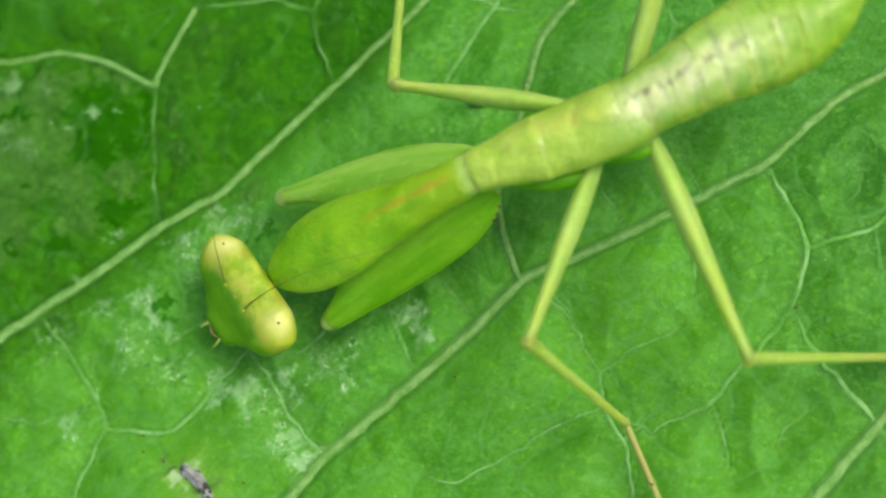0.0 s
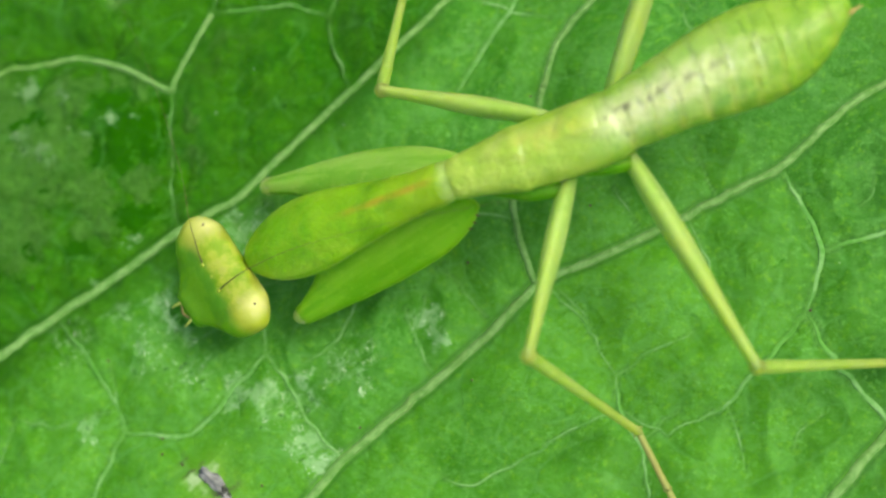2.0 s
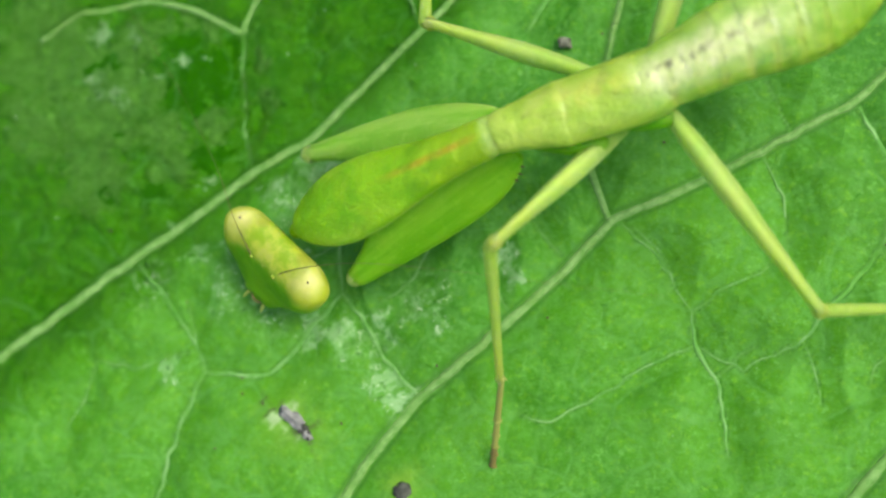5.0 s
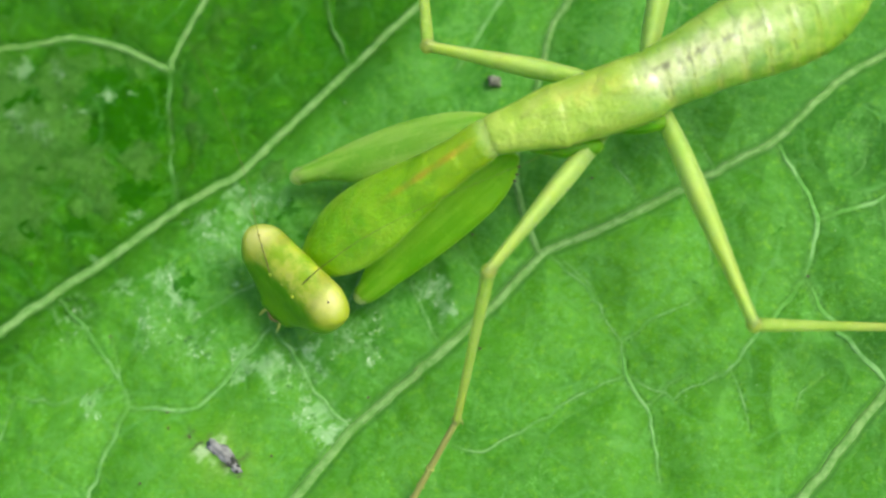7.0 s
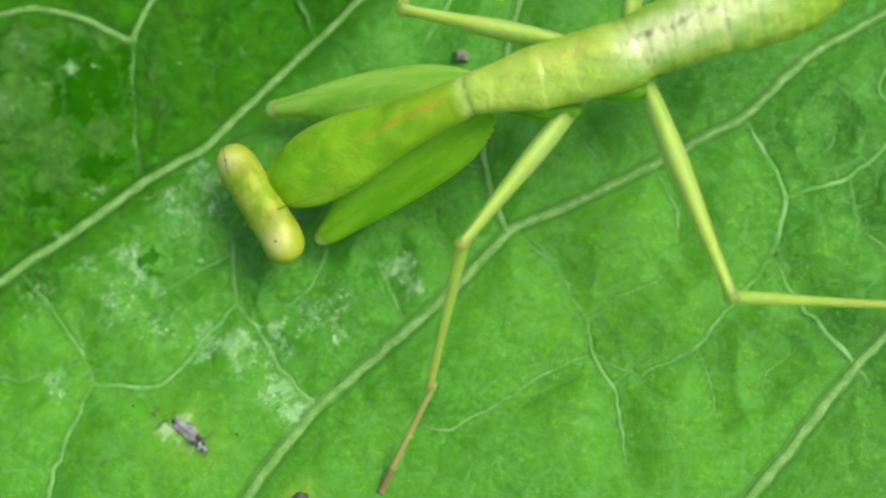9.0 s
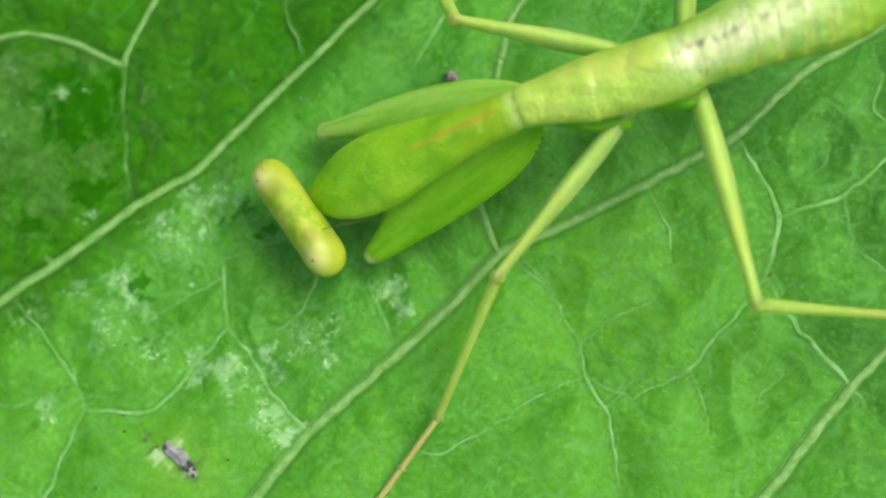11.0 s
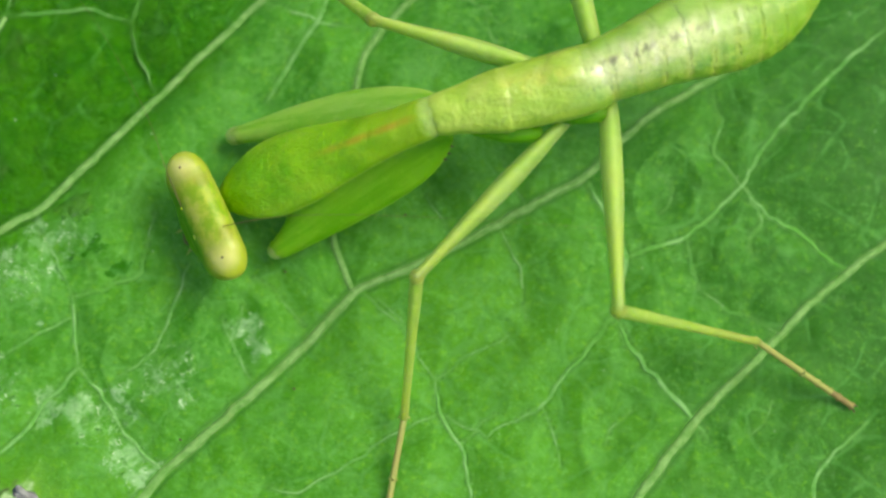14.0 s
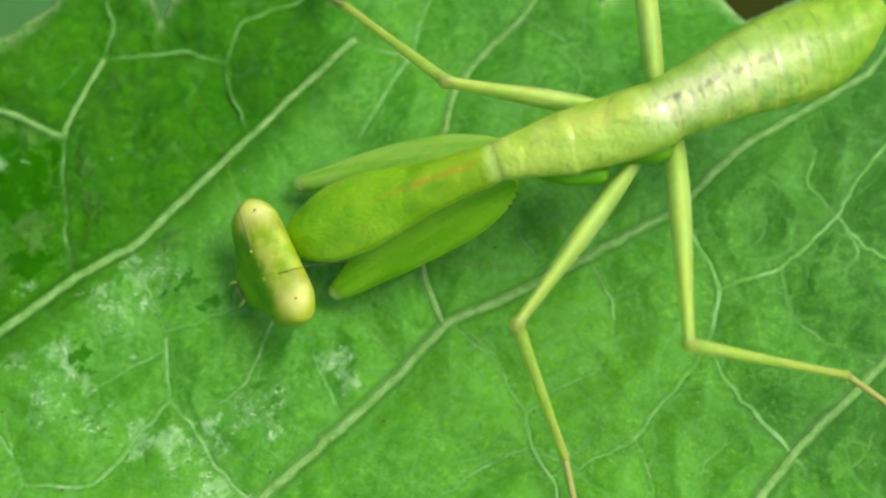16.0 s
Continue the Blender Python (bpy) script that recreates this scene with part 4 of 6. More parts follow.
def build_litter():
    """Specks and crumbs that lie on the leaf."""
    h, _, _, _ = lamina(np.array([-0.77]), np.array([6.19]))
    crumb = part("dropping", blob((0, 0, 0), (0.23, 0.20, 0.20), 0, 0.5, 3), CRUMB)
    placed(crumb, mm(-0.77, 6.19, h[0] + 0.2))
    tagged(crumb, "small round grey-brown dropping on the leaf", "dropping")
    pit = part("fungal_spot", blob((0, 0, 0), (0.31, 0.29, 0.10), 0, 0.4, 5), CRUST)
    h, _, _, _ = lamina(np.array([-5.78]), np.array([-8.44]))
    placed(pit, mm(-5.78, -8.44, h[0] + 0.03))
    tagged(pit, "small dark crusted spot on the leaf", "leaf spot")
    scab = part("fungal_spot", blob((-0.10, 0.05, 0), (0.46, 0.19, 0.05), 0, 1.1, 9), SCAB)
    h, _, _, _ = lamina(np.array([-9.4]), np.array([-6.4]))
    placed(scab, mm(-9.5, -6.30, h[0] + 0.03, 0, 0, -38))
    tagged(scab, "grey and black torn scar on the leaf", "leaf spot")
    for i, (u, v, r) in enumerate(((0.40, 0.10, 0.10), (0.50, -0.04, 0.08), (0.62, 0.08, 0.07), (0.72, -0.10, 0.06), (0.36, -0.10, 0.06))):
        part("crust", blob((u, v, 0.02), (r, r * 0.8, 0.05), 0, 1.2, 20 + i), CRUST, scab, "black torn crust")
    part("dry_edge", blob((0.62, -0.02, 0), (0.20, 0.12, 0.05), 0, 0.9, 31), SCAB, scab, "pale dry edge")
    first = None
    for a, b, r in ((-13.65, -2.26, 0.06), (-4.84, -4.37, 0.06), (-12.19, -7.2, 0.06), (-11.41, -5.36, 0.05), (-16.44, 0.16, 0.06),
                    (-1.2, -2.83, 0.06), (2.46, 2.84, 0.05), (0.38, 6.64, 0.05), (9.31, -0.52, 0.07), (-1.49, 1.02, 0.05), (-11.52, -4.83, 0.05), (-10.66, -5.69, 0.05), (-7.89, -6.31, 0.05)):
        h, _, _, _ = lamina(np.array([a]), np.array([b]))
        m = mm(a, b, h[0] + r * 0.4)
        if first is None:
            first = placed(part("speck", blob((0, 0, 0), (0.06, 0.05, 0.05), 0, 0.4, 2, 1), DARK), m)
            tagged(first, "tiny black speck lying on the leaf", "speck", "specks on the leaf")
        else:
            copy_thing(first, m)
    twig = part("twig", tube(((11.4, 19, -9), (14.6, 14.0, -4), (16.0, 11.9, -3.5), (18, 11.0, -4.5), (30, 9, -30), (40, 6, -121)), (0.24, 0.24, 0.36, 0.3, 0.5, 1.2), 8, 5), BARK)
    tagged(twig, "thin brown twig behind the leaf edge", "twig")


# ---- the mantis ----
moving = {}


def build_trunk(mantis):
    """Middle body: two plates between the front shield and the hind body, and the leg bases under them."""
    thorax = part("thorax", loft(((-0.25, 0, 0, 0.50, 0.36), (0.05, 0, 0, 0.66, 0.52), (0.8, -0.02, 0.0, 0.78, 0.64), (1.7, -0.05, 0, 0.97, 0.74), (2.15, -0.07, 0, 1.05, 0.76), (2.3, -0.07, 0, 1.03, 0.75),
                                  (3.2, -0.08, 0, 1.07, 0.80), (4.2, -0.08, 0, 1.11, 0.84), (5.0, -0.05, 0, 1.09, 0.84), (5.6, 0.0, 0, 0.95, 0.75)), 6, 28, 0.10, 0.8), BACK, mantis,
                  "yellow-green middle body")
    moving["thorax"] = thorax
    part("wing_pad", loft(((1.0, 0.0, 0.06, 0.5, 0.60), (1.7, 0, 0.05, 0.84, 0.70), (2.22, -0.04, 0.05, 0.95, 0.73), (2.40, -0.04, 0.02, 0.90, 0.70)), 6, 28, 0.12, 0.2), BACK, thorax)
    part("wing_pad", loft(((3.0, 0.0, 0.06, 0.5, 0.66), (3.8, 0, 0.06, 0.95, 0.80), (4.6, 0, 0.06, 1.02, 0.83), (4.75, 0, 0.03, 0.94, 0.77)), 6, 28, 0.12, 0.2), BACK, thorax)
    for x, y in ((3.0, -1.12), (5.15, -1.04), (2.9, 0.80), (5.3, 0.85)):
        s = math.copysign(1, y)
        part("coxa", tube(((x - 1.9, s * 0.50, -0.40), (x - 1.0, y * 0.80, -0.62), (x - 0.4, y * 0.94, -0.72), (x, y, -0.85), (x + 0.14, y * 1.04, -0.88)), (0.32, 0.35, 0.32, 0.25, 0.10), 12, 5), HIP, thorax,
             "deep green hip joint")
    return thorax


def build_abdomen(mantis):
    """Hind body: a core under overlapping rings, rising and bending slightly to its end."""
    line = curve(((5.0, 0.02, 0.02, 0.98, 0.80), (6.2, 0.16, 0.07, 1.12, 0.87), (7.3, 0.33, 0.12, 1.26, 0.95), (8.6, 0.47, 0.12, 1.46, 1.00),
                  (9.7, 0.54, 0.10, 1.53, 1.00), (10.75, 0.63, 0.12, 1.40, 0.92), (11.65, 0.79, 0.16, 1.05, 0.72), (12.35, 0.98, 0.20, 0.60, 0.42), (12.66, 1.08, 0.20, 0.30, 0.22)), 10)
    core = [(*row[:3], row[3] * 0.96, row[4] * 0.96) for row in line[::6]]
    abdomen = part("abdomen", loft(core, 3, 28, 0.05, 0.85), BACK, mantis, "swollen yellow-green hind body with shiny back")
    moving["abdomen"] = abdomen
    cuts = np.linspace(0, len(line) - 1, 11)
    for i in range(10):
        rows = []
        for s in np.linspace(cuts[i], cuts[i + 1] + 2.4, 9):
            k = np.array([np.interp(s, np.arange(len(line)), line[:, c]) for c in range(5)])
            fade = (s - cuts[i]) / (cuts[i + 1] - cuts[i])
            flare = 1.0 + 0.018 * min(fade, 1.0) ** 3 - 0.14 * max(fade - 1.0, 0.0)
            rows.append((k[0], k[1], k[2], k[3] * flare, k[4] * flare))
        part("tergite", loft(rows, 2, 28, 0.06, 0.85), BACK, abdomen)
    for s in (-1, 1):
        part("cercus", tube(((12.35, 1.02 + s * 0.34, 0.24), (12.62, 1.10 + s * 0.38, 0.28), (13.0, 1.20 + s * 0.40, 0.30)), (0.09, 0.07, 0.015), 8, 4), TAIL, abdomen, "orange-brown tail feeler")
    return abdomen


def build_shield(mantis):
    """Front shield: narrow behind, widest near the head, with a ridge and a thin outer rim; the neck before it."""
    shape = ((-0.12, 0, 0, 0.58, 0.42), (0.3, 0, 0.02, 0.66, 0.50), (1.2, 0, 0.02, 0.69, 0.52), (2.2, 0, 0.02, 0.82, 0.54), (3.3, 0, 0.02, 1.04, 0.56),
             (4.2, 0, 0.0, 1.22, 0.58), (5.0, 0, -0.02, 1.27, 0.57), (5.7, 0, -0.05, 1.19, 0.53), (6.3, 0, -0.09, 0.98, 0.46), (6.75, 0, -0.12, 0.72, 0.38), (7.05, 0, -0.16, 0.47, 0.30), (7.2, 0, -0.2, 0.26, 0.18))
    shield = part("prothorax", loft(shape, 6, 32, 0.16, 0.55), SHIELD, mantis, "leaf-green front shield with a red-orange ridge line")
    moving["prothorax"] = shield
    rim = [(x, cy, cz - 0.08, w + 0.012, 0.07) for x, cy, cz, w, h in shape[1:-1]]
    part("rim", loft(rim, 6, 32), RIM, shield)
    part("neck", tube(((6.4, 0, -0.25), (7.0, 0, -0.32), (7.4, 0, -0.45)), (0.40, 0.32, 0.26), 12, 4), SHIELD, shield)
    part("furrow", tube(((4.3, -0.75, 0.42), (4.42, -0.3, 0.56), (4.45, 0, 0.60), (4.42, 0.3, 0.56), (4.3, 0.75, 0.42)), (0.03, 0.05, 0.03), 6, 4, flatten=0.5), SHIELD, shield)
    return shield


def build_head(mantis):
    """Head: a triangle from the broad crown with an eye at each corner down to the mouth. x: across, z: up from the mouth."""
    head = part("head", sculpt(head_field, (0, 0, -0.4)), FACE, mantis, "triangular yellow-green head")
    moving["head"] = head
    for s in (-1, 1):
        eye = part("eye", sculpt(lambda p: np.maximum(head_field(p) + 0.012 - 0.022 * np.clip((s * p[:, 0] - 1.0) / 0.5, 0, 1), 1.0 - s * p[:, 0]), (s * 1.48, 0, 0)), EYE, head, "bulging cream-yellow compound eye")
        part("pupil", blob(on_head(s * 1.58, 0.58, 0.80, 0.02), (0.042, 0.042, 0.042), 0, 0, 0, 2), DARK, eye, "tiny black eye dot")
        part("palp", tube(((s * 0.22, 0.12, -1.8), (s * 0.36, 0.30, -2.08), (s * 0.40, 0.36, -2.32)), (0.05, 0.045, 0.025), 6, 4), PALP, head, "pale mouth feeler")
    for x, z in ((-0.19, 0.12), (0.19, 0.12), (0.0, -0.16)):
        part("ocellus", blob(on_head(x, 0.5, z, -0.131), (0.17, 0.135, 0.15), 0, 0, 0, 3), OCELLUS, head, "small pale simple eye")
    part("mandible", blob((0, 0.0, -2.02), (0.34, 0.26, 0.26)), FACE, head)
    part("mouth", tube(((-0.30, 0.22, -2.02), (0, 0.30, -2.12), (0.30, 0.22, -2.02)), (0.03, 0.05, 0.03), 6, 4), FEELER, head, "dark brown mouth edge")
    for key, side, way in (("feeler1", 1, ((0, 0, 0), (0.5, 0, 0.35), (1.3, 0, 0.75), (3.0, -0.05, 1.15), (6.0, 0.35, 1.5), (9.3, 1.25, 1.4))),
                           ("feeler2", -1, ((0, 0, 0), (0.5, 0, 0.35), (1.4, -0.10, 0.85), (3.2, -0.50, 1.7), (6.0, -1.50, 2.9), (9.0, -2.60, 3.6), (12.0, -3.6, 3.7)))):
        feeler = part("antenna", tube(way, (0.030, 0.018, 0.008, 0.005, 0.003), 6, 8), FEELER, head, "long thread-like brown feeler")
        part("antenna_base", blob((0, 0, 0), (0.08, 0.08, 0.08)), FACE, feeler)
        placed(feeler, mm(side * 0.5, 0.60, -0.20))
        moving[key] = feeler
    return head


def build_arm(mantis, key):
    """Folded grasping foreleg: a flat broad thigh with the toothed shank shut against it."""
    s = 1 if key == "fore1" else -1
    k = 0.0 if key == "fore1" else 1.0
    skin = ARM_LIT if key == "fore1" else ARM_SHADED
    thigh = part("fore_femur", loft(((0.0, 0, 0, 0.14, 0.14), (0.5, s * (0.04 + 0.14 * k), 0, 0.44 + 0.26 * k, 0.24), (1.5, s * (0.20 + 0.38 * k), 0, 0.88 + 0.52 * k, 0.34),
                                     (2.8, s * (0.24 + 0.48 * k), 0, 1.02 + 0.54 * k, 0.36), (4.2, s * (0.13 + 0.38 * k), 0, 0.80 + 0.42 * k, 0.34),
                            (5.4, s * 0.14 * k, 0, 0.46 + 0.22 * k, 0.30),
                                     (6.2, 0, 0, 0.32 + 0.10 * k, 0.26), (6.5, 0, 0, 0.29 + 0.05 * k, 0.24), (6.68, 0, 0, 0.14 + 0.04 * k, 0.12)), 5, 20, 0.12, 0.9), skin, mantis,
                 "flat leaf-green grasping foreleg")
    moving[key] = thigh
    part("fore_tibia", tube(((6.4, 0, -0.2), (4.8, 0.1, -0.45), (2.8, 0.1, -0.6), (1.2, 0, -0.5)), (0.2, 0.24, 0.22, 0.08), 10, 5), skin, thigh)
    part("knee", blob((6.45, 0, 0), (0.34, 0.31, 0.27)), LIMB, thigh, "pale rounded joint")
    s = -s
    for i in range(3 if key == "fore2" else 0):
        x = 0.22 + 0.20 * i
        w = float(np.interp(x, (0, 0.5, 1.5, 2.8), (0.14, 0.52, 0.82, 0.84)))
        part("spine", tube(((x, s * (w - 0.10), 0.05), (x - 0.04, s * (w + 0.0), 0.08), (x - 0.10, s * (w + 0.05), 0.08)), (0.04, 0.03, 0.01), 6, 3), DARK, thigh, "tiny black spine")
    return thigh


def build_leg(mantis, key, thigh, shank, foot):
    """Walking leg: ridged thigh, thin shank and a jointed brown foot with two claws, each moved on its own."""
    w = 0.315 if thigh > 6 else 0.29
    moving[key + "f"] = a = part("femur", loft(((-1.4, 0, -0.05, 0.18, 0.18), (-0.6, 0, 0, w * 0.75, 0.26), (0.4, 0, 0, w, 0.32), (thigh * 0.35, 0, 0, w * 1.08, 0.33), (thigh * 0.75, 0, 0, w * 0.68, 0.25),
                                               (thigh - 0.35, 0, 0, w * 0.58, 0.22), (thigh, 0, 0, w * 0.66, 0.24), (thigh + 0.18, 0, 0, 0.1, 0.1)), 5, 14, 0.25, 0.9), LIMB, mantis,
                                 "pale yellow-green thigh")
    part("ridge", tube(((0.4, 0.10, 0.30), (thigh * 0.5, 0.07, 0.275), (thigh - 0.2, 0.04, 0.185)), (0.03, 0.04, 0.03), 6, 5), LIMB, a)
    part("knee", blob((thigh, 0, 0), (0.25, 0.235, 0.24)), KNEE, a, "tan knee joint")
    moving[key + "t"] = b = part("tibia", loft(((-0.1, 0, 0, 0.12, 0.14), (0.25, 0, 0, 0.20, 0.20), (shank * 0.4, 0, 0, 0.16, 0.16), (shank * 0.85, 0, 0, 0.13, 0.13),
                                               (shank, 0, 0, 0.13, 0.13), (shank + 0.08, 0, 0, 0.06, 0.06)), 5, 12), SHANK, mantis, "thin pale shank, tan towards the foot")
    for s in (-1, 1):
        part("spur", tube(((shank - 0.06, s * 0.1, -0.05), (shank + 0.06, s * 0.17, -0.1), (shank + 0.18, s * 0.19, -0.13)), (0.035, 0.025, 0.006), 6, 3), FOOT, b)
    cut = (0, 0.46, 0.64, 0.77, 0.86, 1.0)
    first = None
    for i in range(5):
        x0, x1 = cut[i] * foot, cut[i + 1] * foot
        bm = loft(((x0 - 0.02, 0, 0, 0.07, 0.07), (x0 + 0.06, 0, 0, 0.10, 0.09), (x1 - 0.08, 0, 0, 0.11, 0.10), (x1, 0, -0.02, 0.15, 0.11), (x1 + 0.03, 0, -0.03, 0.03, 0.03)), 3, 10)
        if first is None:
            first = part("tarsus", bm, FOOT, mantis, "brownish jointed foot")
            moving[key + "s"] = first
        else:
            part("foot_joint", bm, FOOT if i < 3 else TOE, first)
    for s in (-1, 1):
        part("claw", tube(((foot, s * 0.03, 0), (foot + 0.16, s * 0.10, 0.0), (foot + 0.26, s * 0.12, -0.1)), (0.04, 0.03, 0.008), 6, 3), DARK, first, "dark hooked claw")


def build_mantis():
    mantis = tagged(new("mantis"), "young green praying mantis standing on the leaf", "mantis")
    build_trunk(mantis)
    build_abdomen(mantis)
    build_shield(mantis)
    build_head(mantis)
    build_arm(mantis, "fore1")
    build_arm(mantis, "fore2")
    resize(moving["thorax"], 0.956, 0.956, 0.956)
    resize(moving["abdomen"], 0.956, 0.956, 0.956)
    resize(moving["prothorax"], 1.11, 0.978, 0.978)
    resize(moving["fore1"], 1.125, 0.975, 0.975)
    resize(moving["fore2"], 1.085, 0.975, 0.975)
    build_leg(mantis, "RM", 5.31, 5.4, 4.2)
    build_leg(mantis, "RH", 6.3, 6.2, 4.37)
    build_leg(mantis, "LM", 4.71, 6.3, 3.0)
    build_leg(mantis, "LH", 7.12, 6.2, 3.0)


draw_veins()
build_ground()
build_leaf()
build_litter()
build_mantis()


def motions():
    walk(moving["prothorax"], [
        (0, mm(0.233, 2.222, 5.8, 0, 23.414, -161.447)),
        (1, mm(-0.285, 2.351, 5.8, 0, 23.757, -164.463)),
        (1.5, mm(-0.522, 2.165, 5.8, 0, 21.709, -167.244)),
        (2, mm(-0.847, 2.184, 5.8, 0, 22.024, -167.184)),
        (2.5, mm(-1.107, 2.256, 5.8, 0, 22.371, -167.599)),
        (3, mm(-1.55, 1.855, 5.8, 0, 21.603, -167.233)),
        (3.5, mm(-1.464, 1.947, 5.8, 0, 20.841, -168.633)),
        (6, mm(-2.031, 1.732, 5.8, 0, 23.231, -157.681)),
        (6.5, mm(-0.701, 2.084, 5.8, 0, 25.17, -156.066)),
        (7, mm(-0.295, 2.462, 5.8, 0, 28.473, -155.665)),
        (8, mm(-0.09, 2.97, 5.8, 0, 27.272, -158.242)),
        (10.5, mm(1.09, 3.17, 5.8, 0, 25.858, -171.478)),
        (11, mm(1.936, 3.352, 5.8, 0, 26.364, -165.881)),
        (11.5, mm(1.828, 3.831, 5.8, 0, 30.717, -158.488)),
        (12, mm(2.335, 3.465, 5.8, 0, 30.883, -161.424)),
        (12.5, mm(2.383, 3.86, 5.8, 0, 31.518, -159.22)),
        (13, mm(2.925, 4.351, 5.8, 0, 29.453, -159.11)),
        (13.5, mm(3.22, 4.247, 5.8, 0, 30.374, -162.56)),
        (14, mm(3.389, 4.506, 5.8, 0, 29.347, -167.771)),
        (14.5, mm(3.577, 4.269, 5.8, 0, 27.811, -172.538)),
        (15, mm(3.173, 4.272, 5.8, 0, 27.627, -173.737)),
        (15.5, mm(3.286, 4.029, 5.8, 0, 27.145, -172.378)),
        (16, mm(2.708, 3.831, 5.8, 0, 28.448, -170.293)),
    ])
    body = [
        (0, mm(0.233, 2.222, 5.8, 0, -3.26, 20.42)),
        (1, mm(-0.285, 2.351, 5.8, 0, -3.24, 17.71)),
        (1.5, mm(-0.522, 2.165, 5.8, 0, -3.24, 19.9)),
        (2, mm(-0.847, 2.184, 5.8, 0, -3.16, 18.03)),
        (2.5, mm(-1.107, 2.256, 5.8, 0, -3.2, 17.38)),
        (3, mm(-1.55, 1.855, 5.8, 0, -3.14, 16.65)),
        (3.5, mm(-1.464, 1.947, 5.8, 0, -3.25, 15.2)),
        (6, mm(-2.031, 1.732, 5.8, 0, -3.21, 17.67)),
        (6.5, mm(-0.701, 2.084, 5.8, 0, -3.07, 17.78)),
        (7, mm(-0.295, 2.462, 5.8, 0, -3.11, 16.74)),
        (8, mm(-0.09, 2.97, 5.8, 0, -3.12, 15.6)),
        (10.5, mm(1.09, 3.17, 5.8, 0, -3.26, 11.6)),
        (11, mm(1.936, 3.352, 5.8, 0, -3.32, 14.1)),
        (11.5, mm(1.828, 3.831, 5.8, 0, -3.26, 15.72)),
        (12, mm(2.335, 3.465, 5.8, 0, -3.25, 17.07)),
        (12.5, mm(2.383, 3.86, 5.8, 0, -3.21, 14.99)),
        (13, mm(2.925, 4.351, 5.8, 0, -3.39, 14.51)),
        (13.5, mm(3.22, 4.247, 5.8, 0, -3.31, 13.91)),
        (14, mm(3.389, 4.506, 5.8, 0, -3.23, 13.03)),
        (14.5, mm(3.577, 4.269, 5.8, 0, -3.24, 12.79)),
        (15, mm(3.173, 4.272, 5.8, 0, -3.28, 14.05)),
        (15.5, mm(3.286, 4.029, 5.8, 0, -3.29, 14.74)),
        (16, mm(2.708, 3.831, 5.8, 0, -3.33, 14.93)),
    ]
    walk(moving["thorax"], body)
    walk(moving["abdomen"], body)
    gaze = [
        (0, mm(-7.281, -0.563, 2.5, 56, -0, 127.92)),
        (1, mm(-7.888, -0.262, 2.5, 58.8, 0, 126.93)),
        (1.5, mm(-8.378, 0.006, 2.5, 58.8, 0, 128.56)),
        (2, mm(-8.71, 0.174, 2.5, 63, -0, 126.51)),
        (2.5, mm(-9.047, 0.084, 2.5, 53.2, -0, 128.29)),
        (3, mm(-9.61, -0.382, 2.5, 49, -0, 127.52)),
        (3.5, mm(-9.605, -0.157, 2.5, 42, -0, 129.43)),
        (6, mm(-9.289, -1.677, 2.5, 46.2, -0, 142.77)),
        (6.5, mm(-7.643, -1.409, 2.5, 30.8, -0, 138)),
        (7, mm(-6.784, -0.863, 2.5, 39.2, -0, 136.26)),
        (8, mm(-6.902, -0.313, 2.5, 33.6, -0, 135.21)),
        (10.5, mm(-6.649, 2.091, 2.5, -7, -0, 104.1)),
        (11, mm(-5.333, 1.018, 2.5, -2.8, -0, 125.12)),
        (11.5, mm(-4.426, 0.463, 2.5, -0, -0, 135.25)),
        (12, mm(-3.959, 0.311, 2.5, 2.8, -0, 134.24)),
        (12.5, mm(-3.945, 0.648, 2.5, 11.2, -0, 127.55)),
        (13, mm(-3.542, 1.21, 2.5, 11.2, -0, 124.97)),
        (13.5, mm(-3.433, 1.528, 2.5, 15.4, -0, 124.47)),
        (14, mm(-3.709, 2.381, 2.5, 21, -0, 114.91)),
        (14.5, mm(-3.656, 2.609, 2.5, 33.6, -0, 115.3)),
        (15, mm(-3.99, 2.712, 2.5, 42, -0, 114.86)),
        (15.5, mm(-3.958, 2.447, 2.5, 42, -0, 118.17)),
        (16, mm(-4.364, 1.898, 2.5, 39.2, -0, 115.1)),
    ]
    walk(moving["head"], gaze)
    # the feelers keep their heading over the leaf while the head nods: seconds, heading of each in degrees
    headings = ((0, 100, 28), (3.5, 104, 26), (6, 114, 6), (7, 104, 38), (8, 104, 30), (10.5, 96, 10), (12, 110, 22), (13.5, 112, 14), (16, 106, 10))
    for key, side, column in (("feeler1", 1, 1), ("feeler2", -1, 2)):
        rows = []
        for t, m in gaze:
            turn = np.interp(t, [h[0] for h in headings], [h[column] for h in headings])
            root = m @ Vector((side * 0.5 * MM, 0.60 * MM, -0.20 * MM))
            rows.append((t, m.inverted() @ Matrix.Translation(root) @ pose(0, 0, 0, 0, 0, turn)))
        walk(moving[key], rows)
